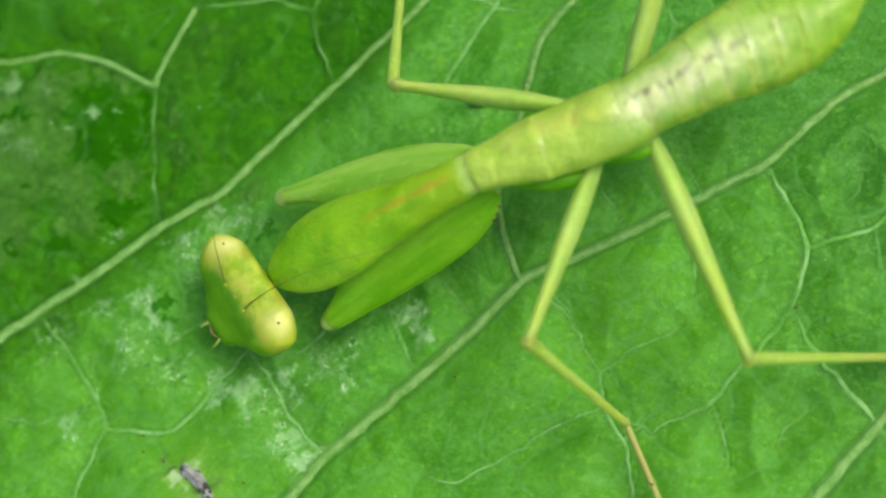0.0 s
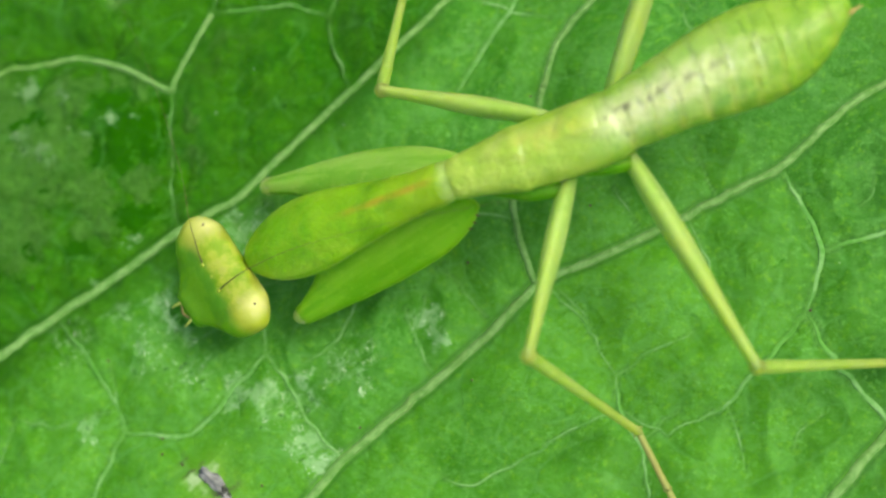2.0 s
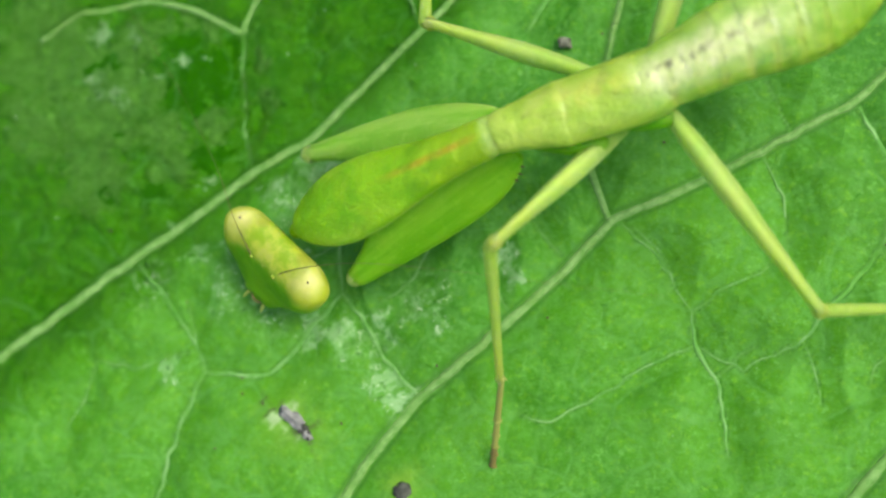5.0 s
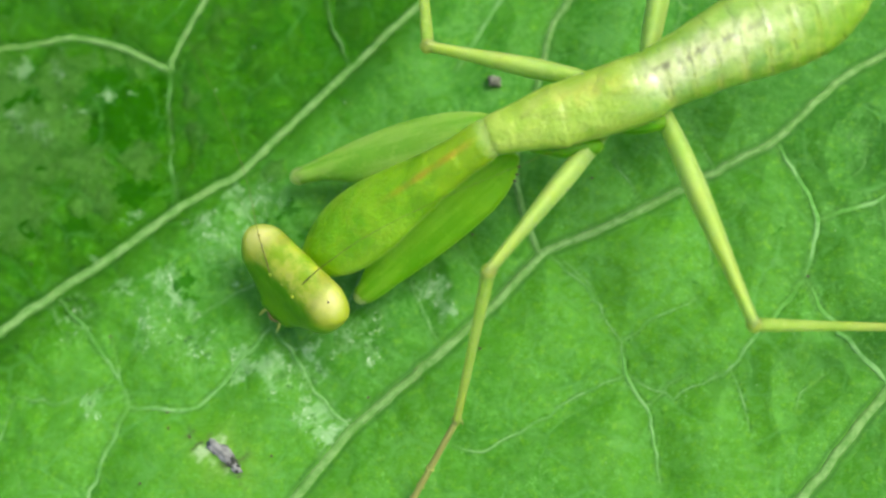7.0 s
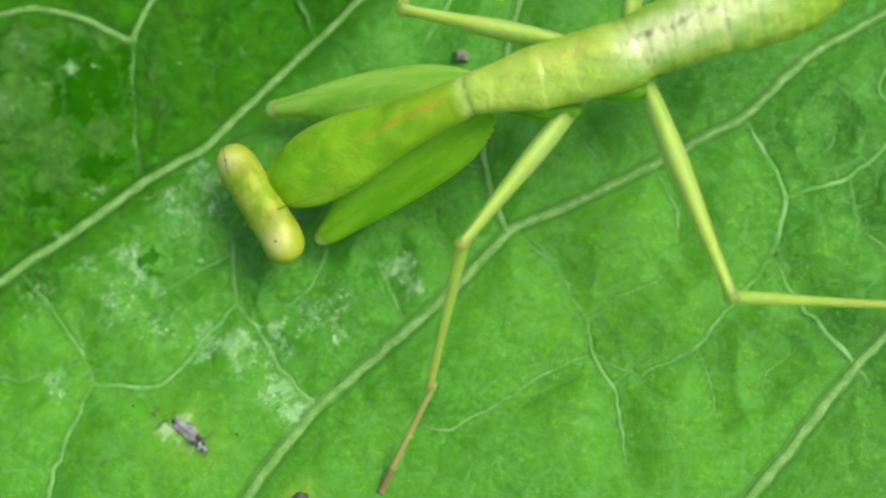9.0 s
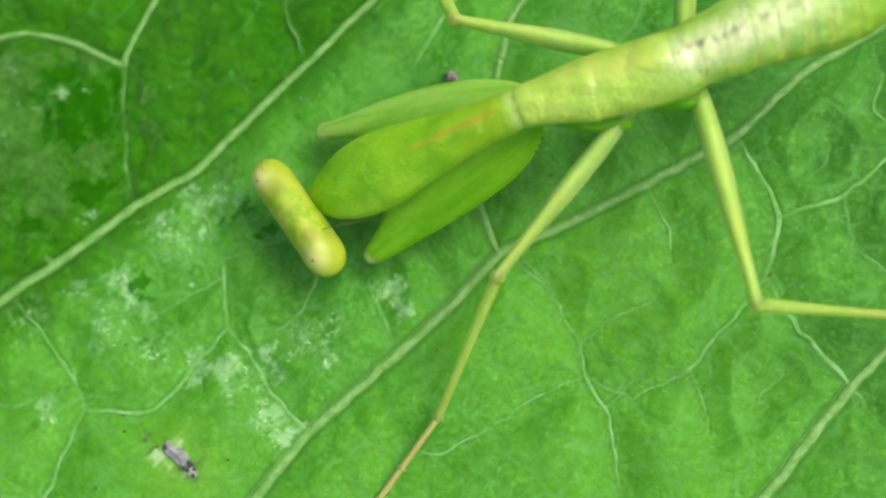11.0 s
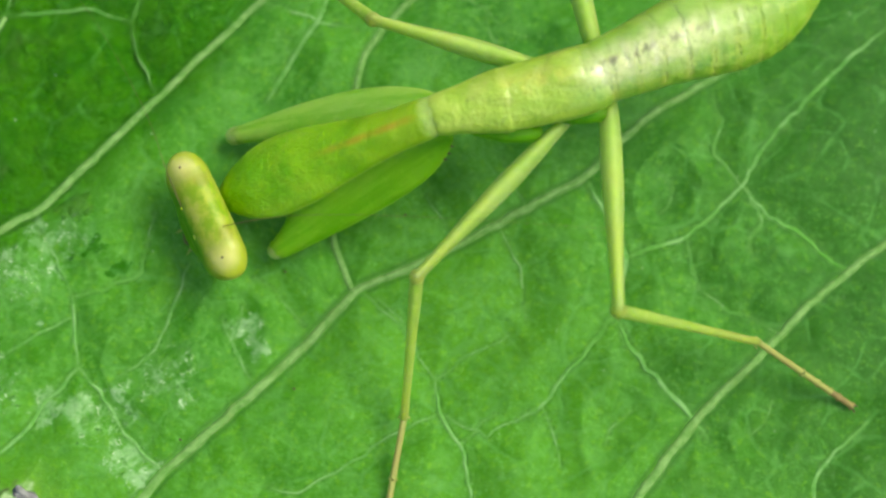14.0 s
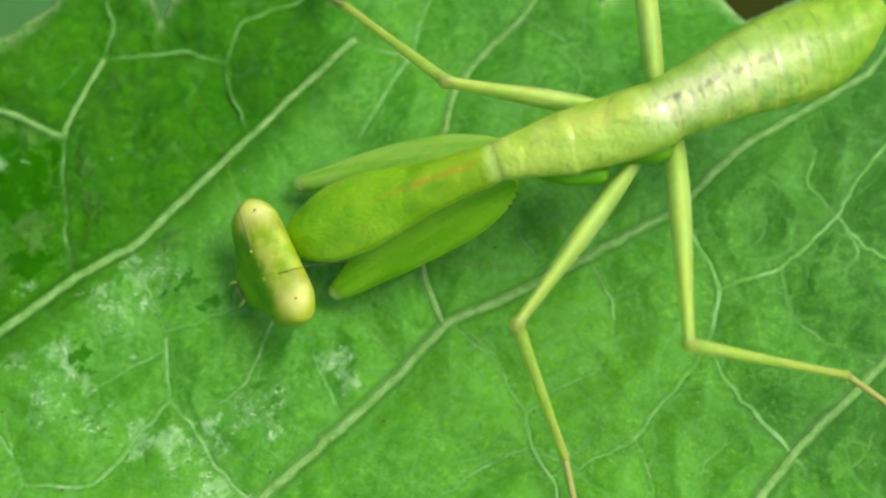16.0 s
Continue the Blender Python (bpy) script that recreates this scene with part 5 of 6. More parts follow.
    walk(moving["fore1"], [
        (0, mm(0.134, 3.208, 4.378, 0, 21.066, -175.1)),
        (1, mm(-0.326, 3.342, 4.377, 0, 21.503, -177.061)),
        (1.5, mm(-0.543, 3.149, 4.378, 0, 19.865, -179.177)),
        (2, mm(-0.857, 3.162, 4.378, 0, 20.155, -179.735)),
        (2.5, mm(-1.105, 3.234, 4.377, 0, 20.524, -179.399)),
        (3, mm(-1.569, 2.832, 4.377, 0, 19.653, -179.645)),
        (3.5, mm(-1.468, 2.918, 4.378, 0, 19.11, -179.917)),
        (6, mm(-2.183, 2.7, 4.378, 0, 20.653, -173.536)),
        (6.5, mm(-0.864, 3.065, 4.379, 0, 21.927, -173.99)),
        (7, mm(-0.455, 3.468, 4.379, 0, 24.275, -173.269)),
        (8, mm(-0.196, 3.964, 4.377, 0, 23.932, -174.62)),
        (10.5, mm(1.18, 4.18, 4.377, 0, 22.771, 173.899)),
        (11, mm(1.948, 4.353, 4.377, 0, 23.938, -177.772)),
        (11.5, mm(1.795, 4.812, 4.378, 0, 28.32, -169.817)),
        (12, mm(2.311, 4.479, 4.38, 0, 28.031, -171.962)),
        (12.5, mm(2.346, 4.86, 4.378, 0, 28.739, -170.61)),
        (13, mm(2.888, 5.332, 4.378, 0, 26.989, -171.802)),
        (13.5, mm(3.232, 5.244, 4.378, 0, 27.437, -175.236)),
        (14, mm(3.48, 5.496, 4.377, 0, 26.968, -178.308)),
        (14.5, mm(3.705, 5.283, 4.378, 0, 25.4, 178.43)),
        (15, mm(3.324, 5.278, 4.378, 0, 25.433, 177.35)),
        (15.5, mm(3.408, 5.037, 4.378, 0, 25.072, 178.926)),
        (16, mm(2.806, 4.844, 4.378, 0, 25.985, -179.787)),
    ])
    walk(moving["fore2"], [
        (0, mm(0.725, 1.928, 4.378, -35, 22.021, -149.487)),
        (1, mm(0.197, 2.033, 4.377, -35, 22.537, -151.155)),
        (1.5, mm(-0.097, 1.812, 4.378, -35, 20.628, -153.779)),
        (2, mm(-0.415, 1.823, 4.378, -35, 20.82, -153.828)),
        (2.5, mm(-0.67, 1.891, 4.377, -35, 21.286, -153.227)),
        (3, mm(-1.127, 1.492, 4.377, -35, 20.601, -152.545)),
        (3.5, mm(-1.069, 1.566, 4.378, -35, 19.765, -153.989)),
        (6, mm(-1.52, 1.454, 4.378, -35, 21.623, -146.043)),
        (6.5, mm(-0.151, 1.847, 4.379, -35, 23.405, -145.001)),
        (7, mm(0.3, 2.275, 4.379, -35, 26.645, -145.292)),
        (8, mm(0.482, 2.725, 4.377, -35, 25.554, -146.743)),
        (10.5, mm(1.527, 2.974, 4.377, -35, 24.999, -157.758)),
        (11, mm(2.401, 3.181, 4.377, -35, 25.563, -150.208)),
        (11.5, mm(2.377, 3.698, 4.378, -35, 29.162, -141.254)),
        (12, mm(2.872, 3.354, 4.38, -35, 30.012, -145.365)),
        (12.5, mm(2.936, 3.75, 4.378, -35, 29.807, -145.546)),
        (13, mm(3.457, 4.211, 4.378, -35, 27.423, -146.327)),
        (13.5, mm(3.75, 4.098, 4.378, -35, 28.567, -149.212)),
        (14, mm(3.89, 4.307, 4.377, -35, 27.929, -153.103)),
        (14.5, mm(4.041, 4.072, 4.378, -35, 26.923, -158.651)),
        (15, mm(3.63, 4.059, 4.378, -35, 27.073, -158.294)),
        (15.5, mm(3.741, 3.826, 4.378, -35, 26.038, -159.587)),
        (16, mm(3.188, 3.648, 4.378, -35, 27.336, -157.073)),
    ])
    walk(moving["RMf"], [
        (0, mm(3.514, 2.241, 5.103, 0, -10.917, -106.778)),
        (1, mm(3.03, 2.237, 5.097, 0, -10.905, -105.876)),
        (1.5, mm(2.793, 2.108, 5.108, 0, -8.762, -102.321)),
        (2, mm(2.363, 2.105, 5.075, 0, -11.674, -99.212)),
        (2.5, mm(1.965, 2.06, 5.086, 0, -8.335, -97.25)),
        (3, mm(1.454, 1.729, 5.031, 0, -13.559, -107.237)),
        (3.5, mm(1.662, 1.869, 4.779, 0, -30.035, -128.286)),
        (6, mm(1.195, 1.77, 4.732, 0, -31.841, -128.289)),
        (6.5, mm(2.442, 2.159, 4.882, 0, -23.235, -127.945)),
        (7, mm(2.711, 2.464, 5.034, 0, -11.368, -126.085)),
        (8, mm(2.85, 2.827, 5.044, 0, -9.907, -126.076)),
        (10.5, mm(3.906, 2.692, 5.088, 0, -1.628, -128.713)),
        (11, mm(4.495, 2.626, 5.09, 0, 11.139, -130.862)),
        (11.5, mm(4.199, 2.859, 4.902, 0, 23.96, -126.485)),
        (12, mm(4.596, 2.424, 4.712, 0, 31.142, -130.27)),
        (12.5, mm(4.762, 2.837, 4.835, 0, 26.028, -128.031)),
        (13, mm(5.127, 2.861, 4.689, 0, 26.039, -130.479)),
        (13.5, mm(5.554, 2.705, 4.741, 0, 29.45, -135.426)),
        (14, mm(6.507, 3.63, 5.097, 0, 4.429, -134.784)),
        (14.5, mm(6.929, 3.493, 5.096, 0, 1.028, -128.08)),
        (15, mm(6.649, 3.504, 5.101, 0, 1.28, -126.373)),
        (15.5, mm(6.771, 3.333, 5.097, 0, -0.773, -127.536)),
        (16, mm(6.232, 3.236, 5.084, 0, -2.818, -126.233)),
    ])
    walk(moving["RMt"], [
        (0, mm(2.01, -2.749, 6.108, -0, 58.15, -35.44)),
        (1, mm(1.604, -2.776, 6.101, -0, 56, -31.79)),
        (1.5, mm(1.674, -3.017, 5.917, -0, 56.36, -29.99)),
        (2, mm(1.531, -3.026, 6.149, -0, 54.61, -30.12)),
        (2.5, mm(1.302, -3.15, 5.855, -0, 55.71, -26.44)),
        (3, mm(-0.075, -3.199, 6.275, -0, 61.53, -49.79)),
        (3.5, mm(-1.185, -1.738, 7.436, 0, 50.78, -102.27)),
        (6, mm(-1.599, -1.769, 7.532, 0, 49.35, -96.07)),
        (6.5, mm(-0.557, -1.687, 6.976, 0, 43.84, -105.24)),
        (7, mm(-0.354, -1.741, 6.08, 0, 41.98, -108.78)),
        (8, mm(-0.229, -1.399, 5.957, 0, 42.81, -108.93)),
        (10.5, mm(0.588, -1.448, 5.239, 0, 43.58, -116.2)),
        (11, mm(1.088, -1.313, 4.065, 0, 36.18, -119.45)),
        (11.5, mm(1.315, -1.041, 2.746, 0, 28.57, -118.73)),
        (12, mm(1.659, -1.042, 1.967, 0, 19.77, -122.27)),
        (12.5, mm(1.824, -0.92, 2.506, 0, 25.45, -123.24)),
        (13, mm(2.031, -0.767, 2.359, 0, 24.17, -123.31)),
        (13.5, mm(2.262, -0.539, 2.131, 0, 23.02, -115.65)),
        (14, mm(2.779, -0.126, 4.687, 0, 44.94, -96.93)),
        (14.5, mm(3.656, -0.684, 5.001, -0, 41.41, -76.76)),
        (15, mm(3.502, -0.769, 4.982, -0, 47.97, -72.97)),
        (15.5, mm(3.537, -0.876, 5.169, -0, 48.68, -74.03)),
        (16, mm(3.098, -1.04, 5.345, -0, 49.05, -66.85)),
    ])
    walk(moving["RMs"], [
        (0, mm(4.332, -4.401, 1.521, -0, 19.49, -66.57)),
        (1, mm(4.17, -4.367, 1.624, -0, 20.98, -65.2)),
        (1.5, mm(4.265, -4.512, 1.421, -0, 18.05, -61.82)),
        (2, mm(4.237, -4.595, 1.746, -0, 22.78, -62.77)),
        (2.5, mm(4.026, -4.505, 1.393, -0, 17.64, -58.93)),
        (3, mm(1.586, -5.165, 1.528, -0, 19.58, -44.17)),
        (3.5, mm(-1.911, -5.074, 3.253, 0, 48.24, -108.51)),
        (6, mm(-1.971, -5.268, 3.435, 0, 52.12, -111.2)),
        (6.5, mm(-1.58, -5.445, 3.236, 0, 47.89, -118.93)),
        (7, mm(-1.646, -5.541, 2.468, 0, 33.99, -125.19)),
        (8, mm(-1.514, -5.146, 2.287, 0, 31.07, -119.36)),
        (10.5, mm(-1.139, -4.958, 1.517, 0, 19.43, -125.83)),
        (11, mm(-1.055, -5.109, 0.877, 0, 10.39, -127.69)),
        (11.5, mm(-0.888, -5.06, 0.25, 0, 1.77, -130.75)),
        (12, mm(-0.893, -5.083, 0.25, 0, 1.77, -131.81)),
        (12.5, mm(-0.775, -4.885, 0.25, 0, 1.77, -129.61)),
        (13, mm(-0.55, -4.696, 0.25, 0, 1.77, -131.01)),
        (13.5, mm(0.345, -4.53, 0.25, 0, 1.77, -118.15)),
        (14, mm(2.318, -3.92, 0.872, 0, 10.31, -101.4)),
        (14.5, mm(4.584, -4.626, 1.429, -0, 18.16, -81.36)),
        (15, mm(4.561, -4.226, 0.971, -0, 11.69, -78.67)),
        (15.5, mm(4.517, -4.304, 1.113, -0, 13.68, -78.97)),
        (16, mm(4.489, -4.294, 1.267, -0, 15.85, -78.95)),
    ])
    walk(moving["RHf"], [
        (0, mm(5.467, 2.792, 5.133, -0, 1.101, -66.507)),
        (1, mm(4.988, 2.658, 5.13, -0, 1.116, -64.551)),
        (1.5, mm(4.903, 2.388, 5.041, -0, 11.868, -59.521)),
        (2, mm(4.534, 2.351, 5.089, -0, 6.721, -58.997)),
        (2.5, mm(4.34, 2.28, 5.064, -0, 8.916, -57.918)),
        (3, mm(3.925, 1.811, 5.048, -0, 10.085, -54.816)),
        (3.5, mm(3.898, 1.938, 5.116, -0, 4.643, -54.482)),
        (6, mm(3.48, 1.756, 5.053, -0, 9.299, -52.962)),
        (6.5, mm(4.553, 2.441, 5.117, -0, -1.464, -63.836)),
        (7, mm(4.964, 2.715, 5.119, -0, 1.123, -69.101)),
        (8, mm(5.204, 3.049, 5.118, -0, 0.988, -68.642)),
        (10.5, mm(6.303, 3.119, 5.127, -0, -3.38, -75.16)),
        (11, mm(7.155, 3.546, 5.127, -0, -5.344, -77.497)),
        (11.5, mm(7.062, 4.118, 5.124, -0, -6.941, -79.828)),
        (12, mm(7.55, 3.961, 5.118, -0, -4.768, -82.342)),
        (12.5, mm(7.61, 4.2, 5.102, -0, -7.717, -83.982)),
        (13, mm(8.166, 4.628, 5.115, -0, -9.43, -85.8)),
        (13.5, mm(8.472, 4.564, 5.089, 0, -10.021, -90.195)),
        (14, mm(8.645, 4.724, 5.087, 0, -9.669, -90.89)),
        (14.5, mm(8.832, 4.551, 5.081, 0, -8.523, -91.51)),
        (15, mm(8.423, 4.583, 5.108, 0, -6.022, -90.307)),
        (15.5, mm(8.542, 4.523, 5.07, 0, -10.101, -91.42)),
        (16, mm(7.956, 4.322, 5.082, 0, -9.38, -90.061)),
    ])
    walk(moving["RHt"], [
        (0, mm(7.979, -2.988, 5.011, 0, 42.26, 9.78)),
        (1, mm(7.696, -3.033, 5.006, 0, 39.56, 8.3)),
        (1.5, mm(8.032, -2.929, 3.746, 0, 37.78, 7.79)),
        (2, mm(7.759, -3.016, 4.351, 0, 41.03, 10.11)),
        (2.5, mm(7.648, -2.996, 4.088, 0, 38.7, 8.51)),
        (3, mm(7.502, -3.262, 3.945, 0, 38.24, 11.7)),
        (3.5, mm(7.548, -3.176, 4.605, 0, 44.54, 11.74)),
        (6, mm(7.228, -3.21, 4.034, 0, 38.86, 7.26)),
        (6.5, mm(7.331, -3.215, 5.278, 0, 40.51, 7.57)),
        (7, mm(7.213, -3.173, 4.995, 0, 35.66, 7)),
        (8, mm(7.5, -2.821, 5.009, 0, 35.43, 4.3)),
        (10.5, mm(7.915, -2.964, 5.499, 0, 37.8, 4.71)),
        (11, mm(8.515, -2.581, 5.714, 0, 40, 3.94)),
        (11.5, mm(8.167, -2.041, 5.885, -0, 36.13, -1.91)),
        (12, mm(8.387, -2.265, 5.642, 0, 38.63, 1.47)),
        (12.5, mm(8.265, -2.013, 5.948, -0, 37.35, -1.29)),
        (13, mm(8.622, -1.574, 6.148, -0, 40.49, -3.6)),
        (13.5, mm(8.451, -1.644, 6.186, -0, 35.95, -4.52)),
        (14, mm(8.548, -1.49, 6.146, -0, 39.31, -4.75)),
        (14.5, mm(8.668, -1.681, 6.016, -0, 38.55, -4.18)),
        (15, mm(8.388, -1.686, 5.77, -0, 35.68, -4.76)),
        (15.5, mm(8.388, -1.682, 6.176, -0, 36.71, -4.26)),
        (16, mm(7.949, -1.898, 6.109, -0, 34.92, -2.96)),
    ])
    walk(moving["RHs"], [
        (0, mm(12.501, -2.209, 0.841, 0, 9.098, -10.28)),
        (1, mm(12.426, -2.343, 1.058, 0, 11.993, -11.76)),
        (1.5, mm(12.5, -2.318, 0.25, 0, 1.311, -12.27)),
        (2, mm(12.364, -2.195, 0.281, 0, 1.718, -9.94)),
        (2.5, mm(12.385, -2.287, 0.25, 0, 1.311, -11.54)),
        (3, mm(12.093, -2.311, 0.25, 0, 1.311, -8.36)),
        (3.5, mm(11.875, -2.277, 0.257, 0, 1.403, -8.32)),
        (6, mm(11.887, -2.616, 0.25, 0, 1.311, -12.79)),
        (6.5, mm(12.004, -2.594, 1.251, 0, 14.593, -12.48)),
        (7, mm(12.213, -2.559, 1.38, 0, 16.348, -13.05)),
        (8, mm(12.537, -2.443, 1.415, 0, 16.827, -15.76)),
        (10.5, mm(12.797, -2.562, 1.699, 0, 20.761, -20.094)),
        (11, mm(13.253, -2.255, 1.729, 0, 21.183, -20.854)),
        (11.5, mm(13.172, -2.208, 2.23, 0, 28.424, -26.704)),
        (12, mm(13.229, -2.141, 1.772, 0, 21.789, -23.334)),
        (12.5, mm(13.192, -2.124, 2.187, 0, 27.785, -26.15)),
        (13, mm(13.328, -1.87, 2.123, 0, 26.84, -28.394)),
        (13.5, mm(13.454, -2.04, 2.546, 0, 33.251, -28.752)),
        (14, mm(13.329, -1.887, 2.218, 0, 28.245, -28.683)),
        (14.5, mm(13.504, -2.035, 2.152, 0, 27.267, -30.351)),
        (15, mm(13.407, -2.104, 2.153, 0, 27.282, -29.554)),
        (15.5, mm(13.345, -2.051, 2.47, 0, 32.067, -29.054)),
        (16, mm(13.026, -2.161, 2.56, 0, 33.471, -27.764)),
    ])
    walk(moving["LMf"], [
        (0, mm(2.033, 4.477, 5.071, 0, 9.992, 168.118)),
        (1, mm(1.618, 4.504, 5.059, 0, 11.507, 167.901)),
        (1.5, mm(1.287, 4.402, 5.08, 0, 8.359, 168.002)),
        (2, mm(1.038, 4.359, 5.071, 0, 8.916, 166.51)),
        (2.5, mm(1, 4.358, 5.119, 0, 4.932, 166.653)),
        (3, mm(0.393, 4.004, 5.083, 0, 7.017, 162.14)),
        (3.5, mm(0.531, 4.039, 5.1, 0, 5.584, 161.527)),
        (6, mm(-0.105, 3.947, 5.088, 0, 6.911, 158.025)),
        (6.5, mm(1.292, 4.267, 5.09, 0, 7.183, 159.509)),
        (7, mm(2.173, 4.457, 5.132, 0, 0.746, 165.51)),
        (8, mm(2.355, 4.938, 5.135, 0, 3.284, 167.062)),
        (10.5, mm(3.692, 4.95, 5.142, 0, 1.975, 162.14)),
        (11, mm(4.392, 5.263, 5.145, 0, 4.276, 164.788)),
        (11.5, mm(4.347, 5.784, 5.159, 0, 7.106, 165.816)),
        (12, mm(4.986, 5.428, 5.146, 0, 1.377, 166.342)),
        (12.5, mm(4.886, 5.788, 5.152, 0, 7.586, 164.131)),
        (13, mm(5.801, 6.189, 5.124, 0, -2.299, 167.386)),
        (13.5, mm(5.292, 6.318, 5.02, 0, 17.633, 156.346)),
        (14, mm(5.973, 6.338, 5.15, 0, 5.782, 160.242)),
        (14.5, mm(6.28, 6.058, 5.143, 0, 1.339, 162.114)),
        (15, mm(6.062, 6.079, 5.114, 0, -2.859, 166.355)),
        (15.5, mm(6.198, 5.874, 5.098, 0, -4.417, 168.492)),
        (16, mm(5.752, 5.678, 5.066, 0, -6.395, 170.33)),
    ])
    walk(moving["LMt"], [
        (0, mm(-2.645, 5.443, 4.291, 0, 29.54, 96.36)),
        (1, mm(-3.039, 5.482, 4.154, 0, 28.99, 94.31)),
        (1.5, mm(-3.311, 5.374, 4.407, 0, 30.8, 92)),
        (2, mm(-3.507, 5.448, 4.348, 0, 31.23, 90.66)),
        (2.5, mm(-3.564, 5.442, 4.714, 0, 31.51, 89.09)),
        (3, mm(-4.158, 5.457, 4.543, 0, 31.7, 88.85)),
        (3.5, mm(-4.035, 5.55, 4.686, 0, 32.98, 90.37)),
        (6, mm(-4.588, 5.741, 4.573, 0, 29.51, 100.61)),
        (6.5, mm(-3.084, 5.902, 4.502, 0, 28.55, 99.39)),
        (7, mm(-2.385, 5.635, 5.071, 0, 26.18, 98.12)),
        (8, mm(-2.227, 5.991, 4.866, 0, 28.54, 98.22)),
        (10.5, mm(-0.787, 6.394, 4.98, 0, 25.78, 112.26)),
        (11, mm(-0.139, 6.495, 4.793, 0, 27.57, 112.77)),
        (11.5, mm(-0.183, 6.929, 4.576, 0, 31.83, 108.9)),
        (12, mm(0.412, 6.539, 5.032, 0, 28.67, 112.48)),
        (12.5, mm(0.397, 7.064, 4.531, 0, 30.25, 112.98)),
        (13, mm(1.209, 7.217, 5.313, 0, 33.27, 121.04)),
        (13.5, mm(1.014, 8.164, 3.615, 0, 31.75, 128.11)),
        (14, mm(1.564, 7.921, 4.676, 0, 33.95, 130.71)),
        (14.5, mm(1.799, 7.503, 5.033, 0, 33.85, 135.52)),
        (15, mm(1.492, 7.188, 5.349, 0, 33.59, 133.47)),
        (15.5, mm(1.598, 6.811, 5.46, 0, 33.62, 131.82)),
        (16, mm(1.14, 6.464, 5.59, 0, 31.7, 130)),
    ])
    walk(moving["LMs"], [
        (0, mm(-3.252, 10.89, 1.185, 0, 20.8, 96.36)),
        (1, mm(-3.453, 10.977, 1.1, 0, 19.07, 94.31)),
        (1.5, mm(-3.499, 10.782, 1.181, 0, 20.71, 92)),
        (2, mm(-3.569, 10.834, 1.081, 0, 18.69, 90.66)),
        (2.5, mm(-3.479, 10.813, 1.421, 0, 25.7, 89.09)),
        (3, mm(-4.051, 10.816, 1.233, 0, 21.79, 88.85)),
        (3.5, mm(-4.069, 10.835, 1.257, 0, 22.27, 90.37)),
        (6, mm(-5.597, 11.13, 1.47, 0, 26.74, 100.61)),
        (6.5, mm(-3.987, 11.362, 1.49, 0, 27.18, 99.39)),
        (7, mm(-3.184, 11.232, 2.291, 0, 46.37, 98.12)),
        (8, mm(-3.018, 11.469, 1.856, 0, 35.36, 98.22)),
        (10.5, mm(-2.936, 11.644, 2.24, 0, 44.95, 112.26)),
        (11, mm(-2.3, 11.645, 1.878, 0, 35.87, 112.77)),
        (11.5, mm(-1.916, 11.993, 1.253, 0, 22.19, 108.9)),
        (12, mm(-1.702, 11.646, 2.01, 0, 39.05, 112.48)),
        (12.5, mm(-1.728, 12.074, 1.357, 0, 24.35, 112.98)),
        (13, mm(-1.506, 11.73, 1.856, 0, 35.36, 121.04)),
        (13.5, mm(-2.293, 12.379, 0.3, 0, 3.44, 128.11)),
        (14, mm(-1.845, 11.883, 1.157, 0, 20.23, 130.71)),
        (14.5, mm(-1.934, 11.17, 1.523, 0, 27.89, 135.52)),
        (15, mm(-2.119, 10.997, 1.863, 0, 35.53, 133.47)),
        (15.5, mm(-1.9, 10.721, 1.972, 0, 38.12, 131.82)),
        (16, mm(-2.305, 10.57, 2.28, 0, 46.05, 130)),
    ])
    walk(moving["LHf"], [
        (0, mm(4.589, 5.044, 5.015, 0, -20.73, 73.259)),
        (1, mm(4.269, 5.132, 5.091, 0, -16.423, 73.729)),
        (1.5, mm(3.836, 4.935, 5.012, 0, -20.052, 69.472)),
        (2, mm(3.657, 4.914, 5.058, 0, -16.656, 71.109)),
        (2.5, mm(3.464, 5.042, 5.101, 0, -13.442, 68.643)),
        (3, mm(2.992, 4.453, 5.051, 0, -15.988, 65.599)),
        (3.5, mm(3.068, 4.219, 4.944, 0, -22.091, 67.491)),
        (6, mm(2.472, 4.365, 5.036, 0, -17.387, 70.992)),
        (6.5, mm(3.797, 4.733, 5.016, 0, -19.264, 71.093)),
        (7, mm(4.388, 5.494, 5.156, 0, -10.883, 78.397)),
        (8, mm(4.621, 5.807, 5.139, 0, -11.937, 81.842)),
        (10.5, mm(5.989, 5.773, 5.174, 0, -11.7, 82.505)),
        (11, mm(6.691, 5.802, 5.079, 0, -19.67, 85.976)),
        (11.5, mm(6.516, 6.706, 5.151, 0, -9.672, 91.973)),
        (12, mm(6.93, 6.524, 5.166, 0, -10.292, 97.631)),
        (12.5, mm(7.063, 6.745, 5.152, 0, -7.861, 102.667)),
        (13, mm(7.632, 7.195, 5.162, 0, -6.35, 102.875)),
        (13.5, mm(7.95, 7.043, 5.16, 0, -7.349, 103.116)),
        (14, mm(8.161, 7.227, 5.151, 0, -7.175, 102.631)),
        (14.5, mm(8.37, 6.974, 5.168, 0, -11.032, 97.986)),
        (15, mm(7.921, 7.082, 5.171, 0, -11.098, 95.623)),
        (15.5, mm(7.998, 6.897, 5.173, 0, -11.124, 96.58)),
        (16, mm(7.42, 6.716, 5.176, 0, -11.238, 94.413)),
    ])
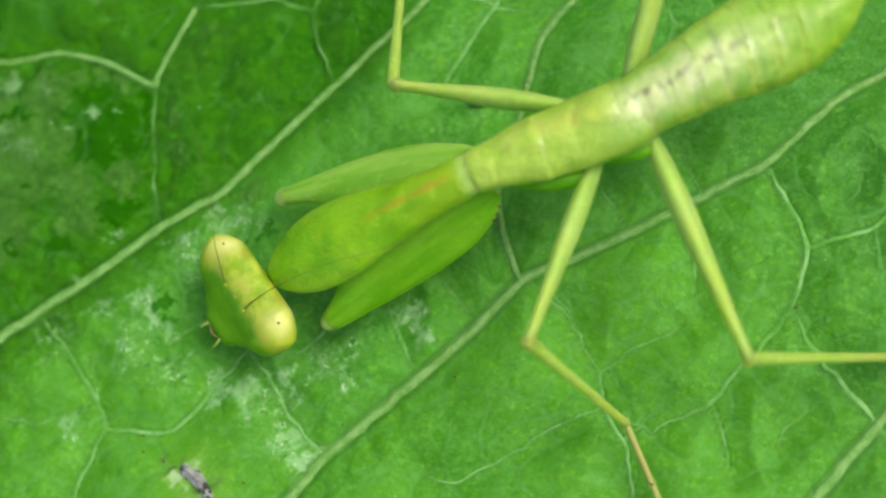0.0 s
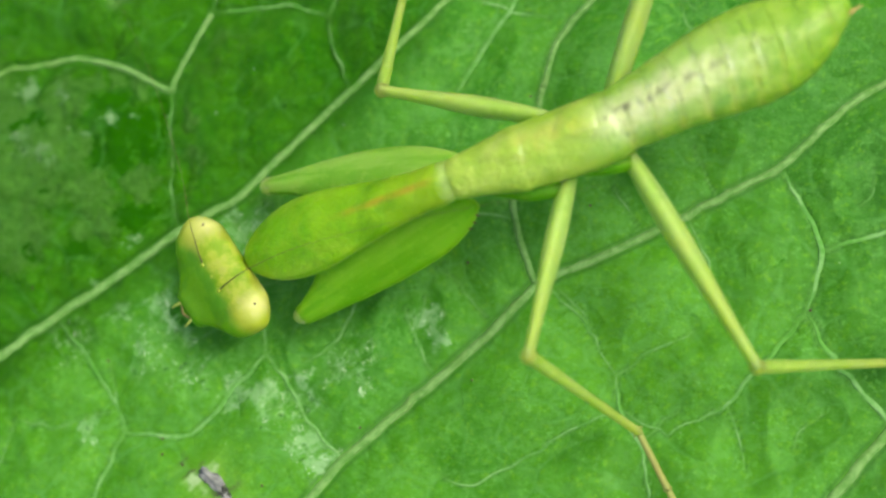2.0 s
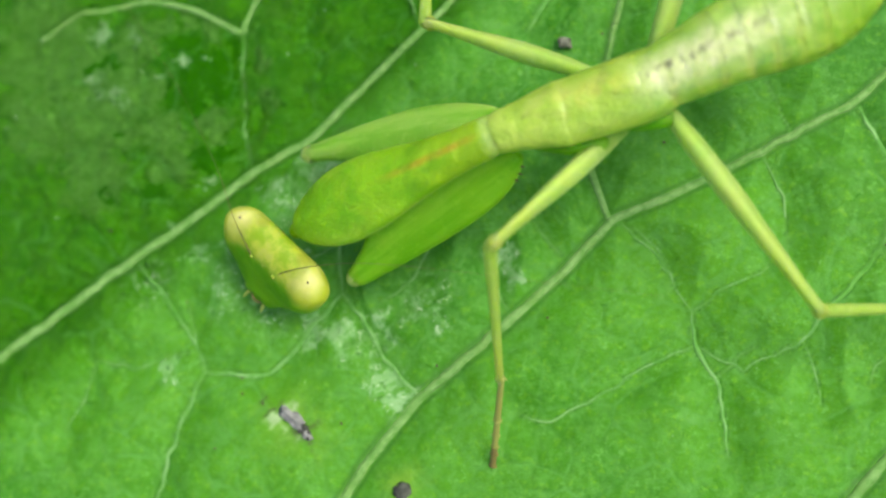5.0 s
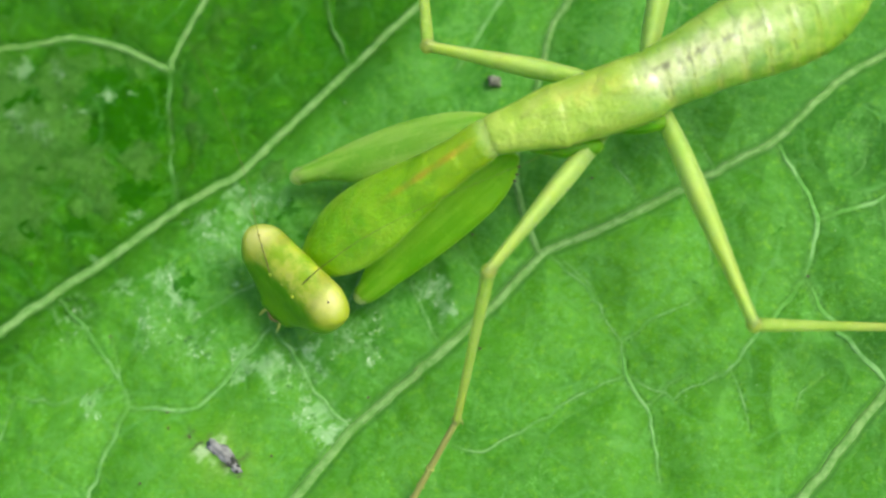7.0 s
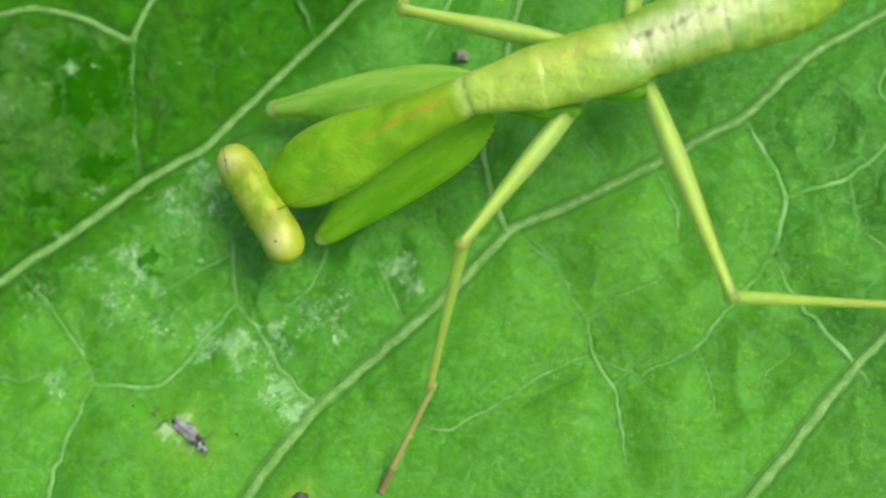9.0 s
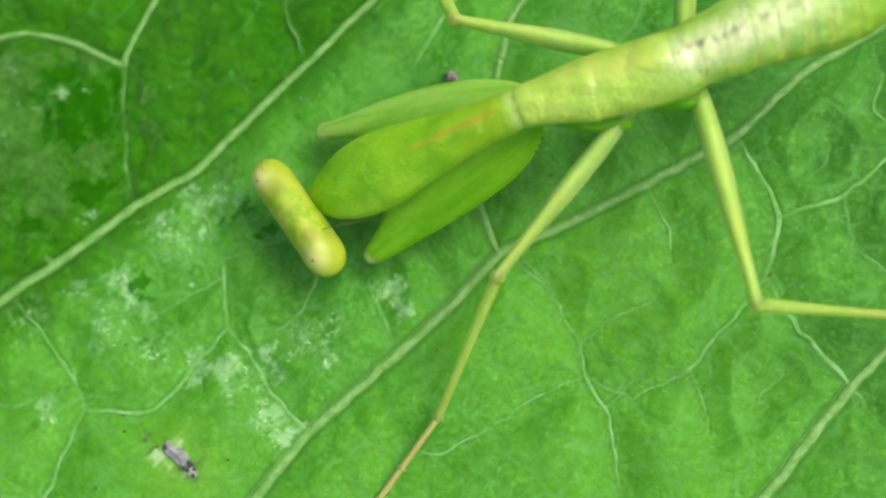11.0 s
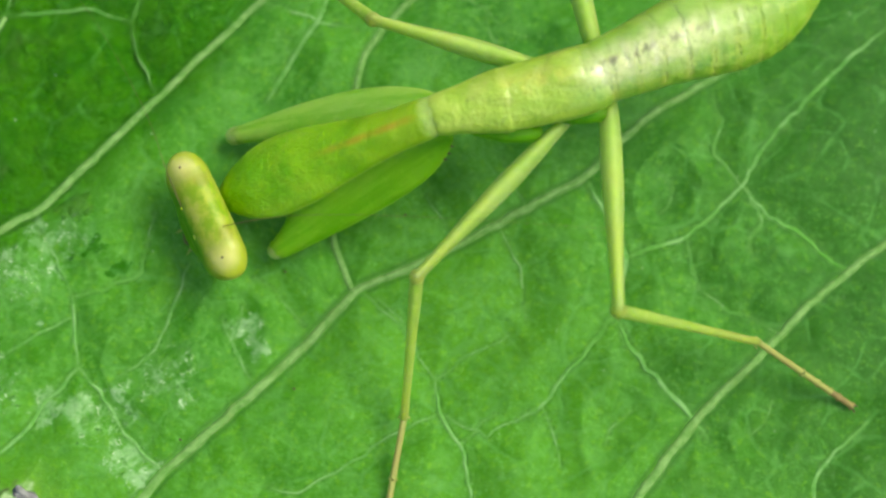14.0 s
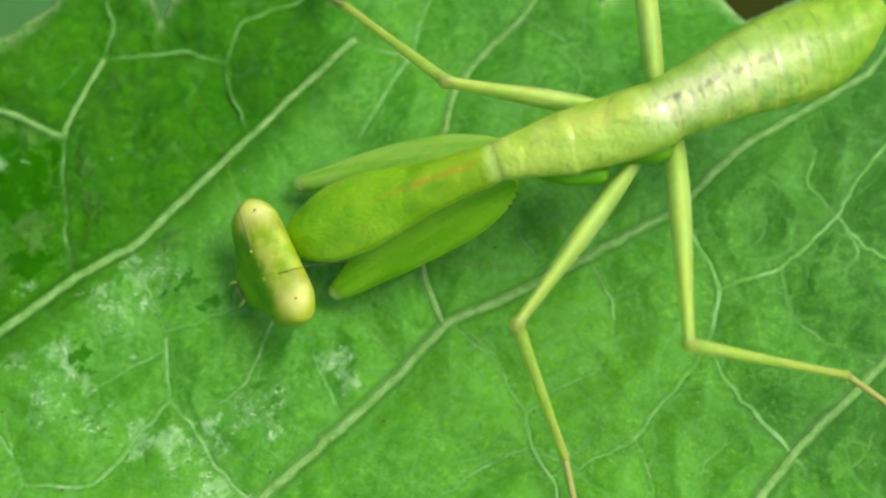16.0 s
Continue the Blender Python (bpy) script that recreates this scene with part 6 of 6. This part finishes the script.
    walk(moving["LHt"], [
        (0, mm(6.509, 11.423, 7.537, 0, 37.5, 113.4)),
        (1, mm(6.184, 11.691, 7.105, 0, 37.22, 112.2)),
        (1.5, mm(6.182, 11.201, 7.453, 0, 36.93, 114.31)),
        (2, mm(5.867, 11.37, 7.1, 0, 37.58, 114.15)),
        (2.5, mm(5.987, 11.494, 6.756, 0, 37.87, 113.14)),
        (3, mm(5.821, 10.688, 7.013, 0, 37.99, 114.17)),
        (3.5, mm(5.595, 10.316, 7.623, 0, 38.68, 115.34)),
        (6, mm(4.685, 10.792, 7.165, 0, 39.34, 114.66)),
        (6.5, mm(5.977, 11.094, 7.367, 0, 38.84, 111.88)),
        (7, mm(5.805, 12.391, 6.527, 0, 35.29, 109.06)),
        (8, mm(5.61, 12.706, 6.611, 0, 37.48, 109.7)),
        (10.5, mm(6.9, 12.692, 6.619, 0, 35.3, 107.92)),
        (11, mm(7.161, 12.492, 7.477, 0, 37.43, 108.65)),
        (11.5, mm(6.275, 13.723, 6.347, 0, 40.38, 105.89)),
        (12, mm(5.98, 13.571, 6.494, 0, 36.13, 107.16)),
        (12.5, mm(5.476, 13.766, 6.195, 0, 37.9, 107.35)),
        (13, mm(6.032, 14.177, 5.987, 0, 39.68, 109.37)),
        (13.5, mm(6.307, 14.058, 6.136, 0, 38.31, 107.83)),
        (14, mm(6.568, 14.286, 6.119, 0, 38.5, 107.68)),
        (14.5, mm(7.366, 14.075, 6.631, 0, 34.76, 107.62)),
        (15, mm(7.207, 14.242, 6.657, 0, 34.81, 107.2)),
        (15.5, mm(7.172, 14.002, 6.638, 0, 34.59, 108.11)),
        (16, mm(6.863, 13.842, 6.655, 0, 35, 106.8)),
    ])
    walk(moving["LHs"], [
        (0, mm(4.555, 15.937, 3.763, 0, 71.81, 113.4)),
        (1, mm(4.318, 16.262, 3.355, 0, 71.81, 112.2)),
        (1.5, mm(4.142, 15.718, 3.729, 0, 71.81, 114.31)),
        (2, mm(3.856, 15.853, 3.318, 0, 71.81, 114.15)),
        (2.5, mm(4.063, 15.994, 2.95, 0, 70.65, 113.14)),
        (3, mm(3.82, 15.146, 3.196, 0, 71.81, 114.17)),
        (3.5, mm(3.524, 14.69, 3.748, 0, 71.81, 115.34)),
        (6, mm(2.684, 15.149, 3.234, 0, 71.81, 114.66)),
        (6.5, mm(4.177, 15.576, 3.479, 0, 71.81, 111.88)),
        (7, mm(4.152, 17.175, 2.946, 0, 70.37, 109.06)),
        (8, mm(3.951, 17.339, 2.839, 0, 65, 109.7)),
        (10.5, mm(5.342, 17.507, 3.037, 0, 71.81, 107.92)),
        (11, mm(5.586, 17.157, 3.708, 0, 71.81, 108.65)),
        (11.5, mm(4.981, 18.265, 2.331, 0, 47.47, 105.89)),
        (12, mm(4.503, 18.356, 2.838, 0, 64.96, 107.16)),
        (12.5, mm(4.017, 18.436, 2.386, 0, 49.06, 107.35)),
        (13, mm(4.449, 18.679, 2.029, 0, 39.51, 109.37)),
        (13.5, mm(4.817, 18.689, 2.292, 0, 46.39, 107.83)),
        (14, mm(5.094, 18.909, 2.26, 0, 45.5, 107.68)),
        (14.5, mm(5.824, 18.93, 3.097, 0, 71.81, 107.62)),
        (15, mm(5.702, 19.105, 3.118, 0, 71.81, 107.2)),
        (15.5, mm(5.585, 18.853, 3.118, 0, 71.81, 108.11)),
        (16, mm(5.395, 18.704, 3.099, 0, 71.81, 106.8)),
    ])


motions()
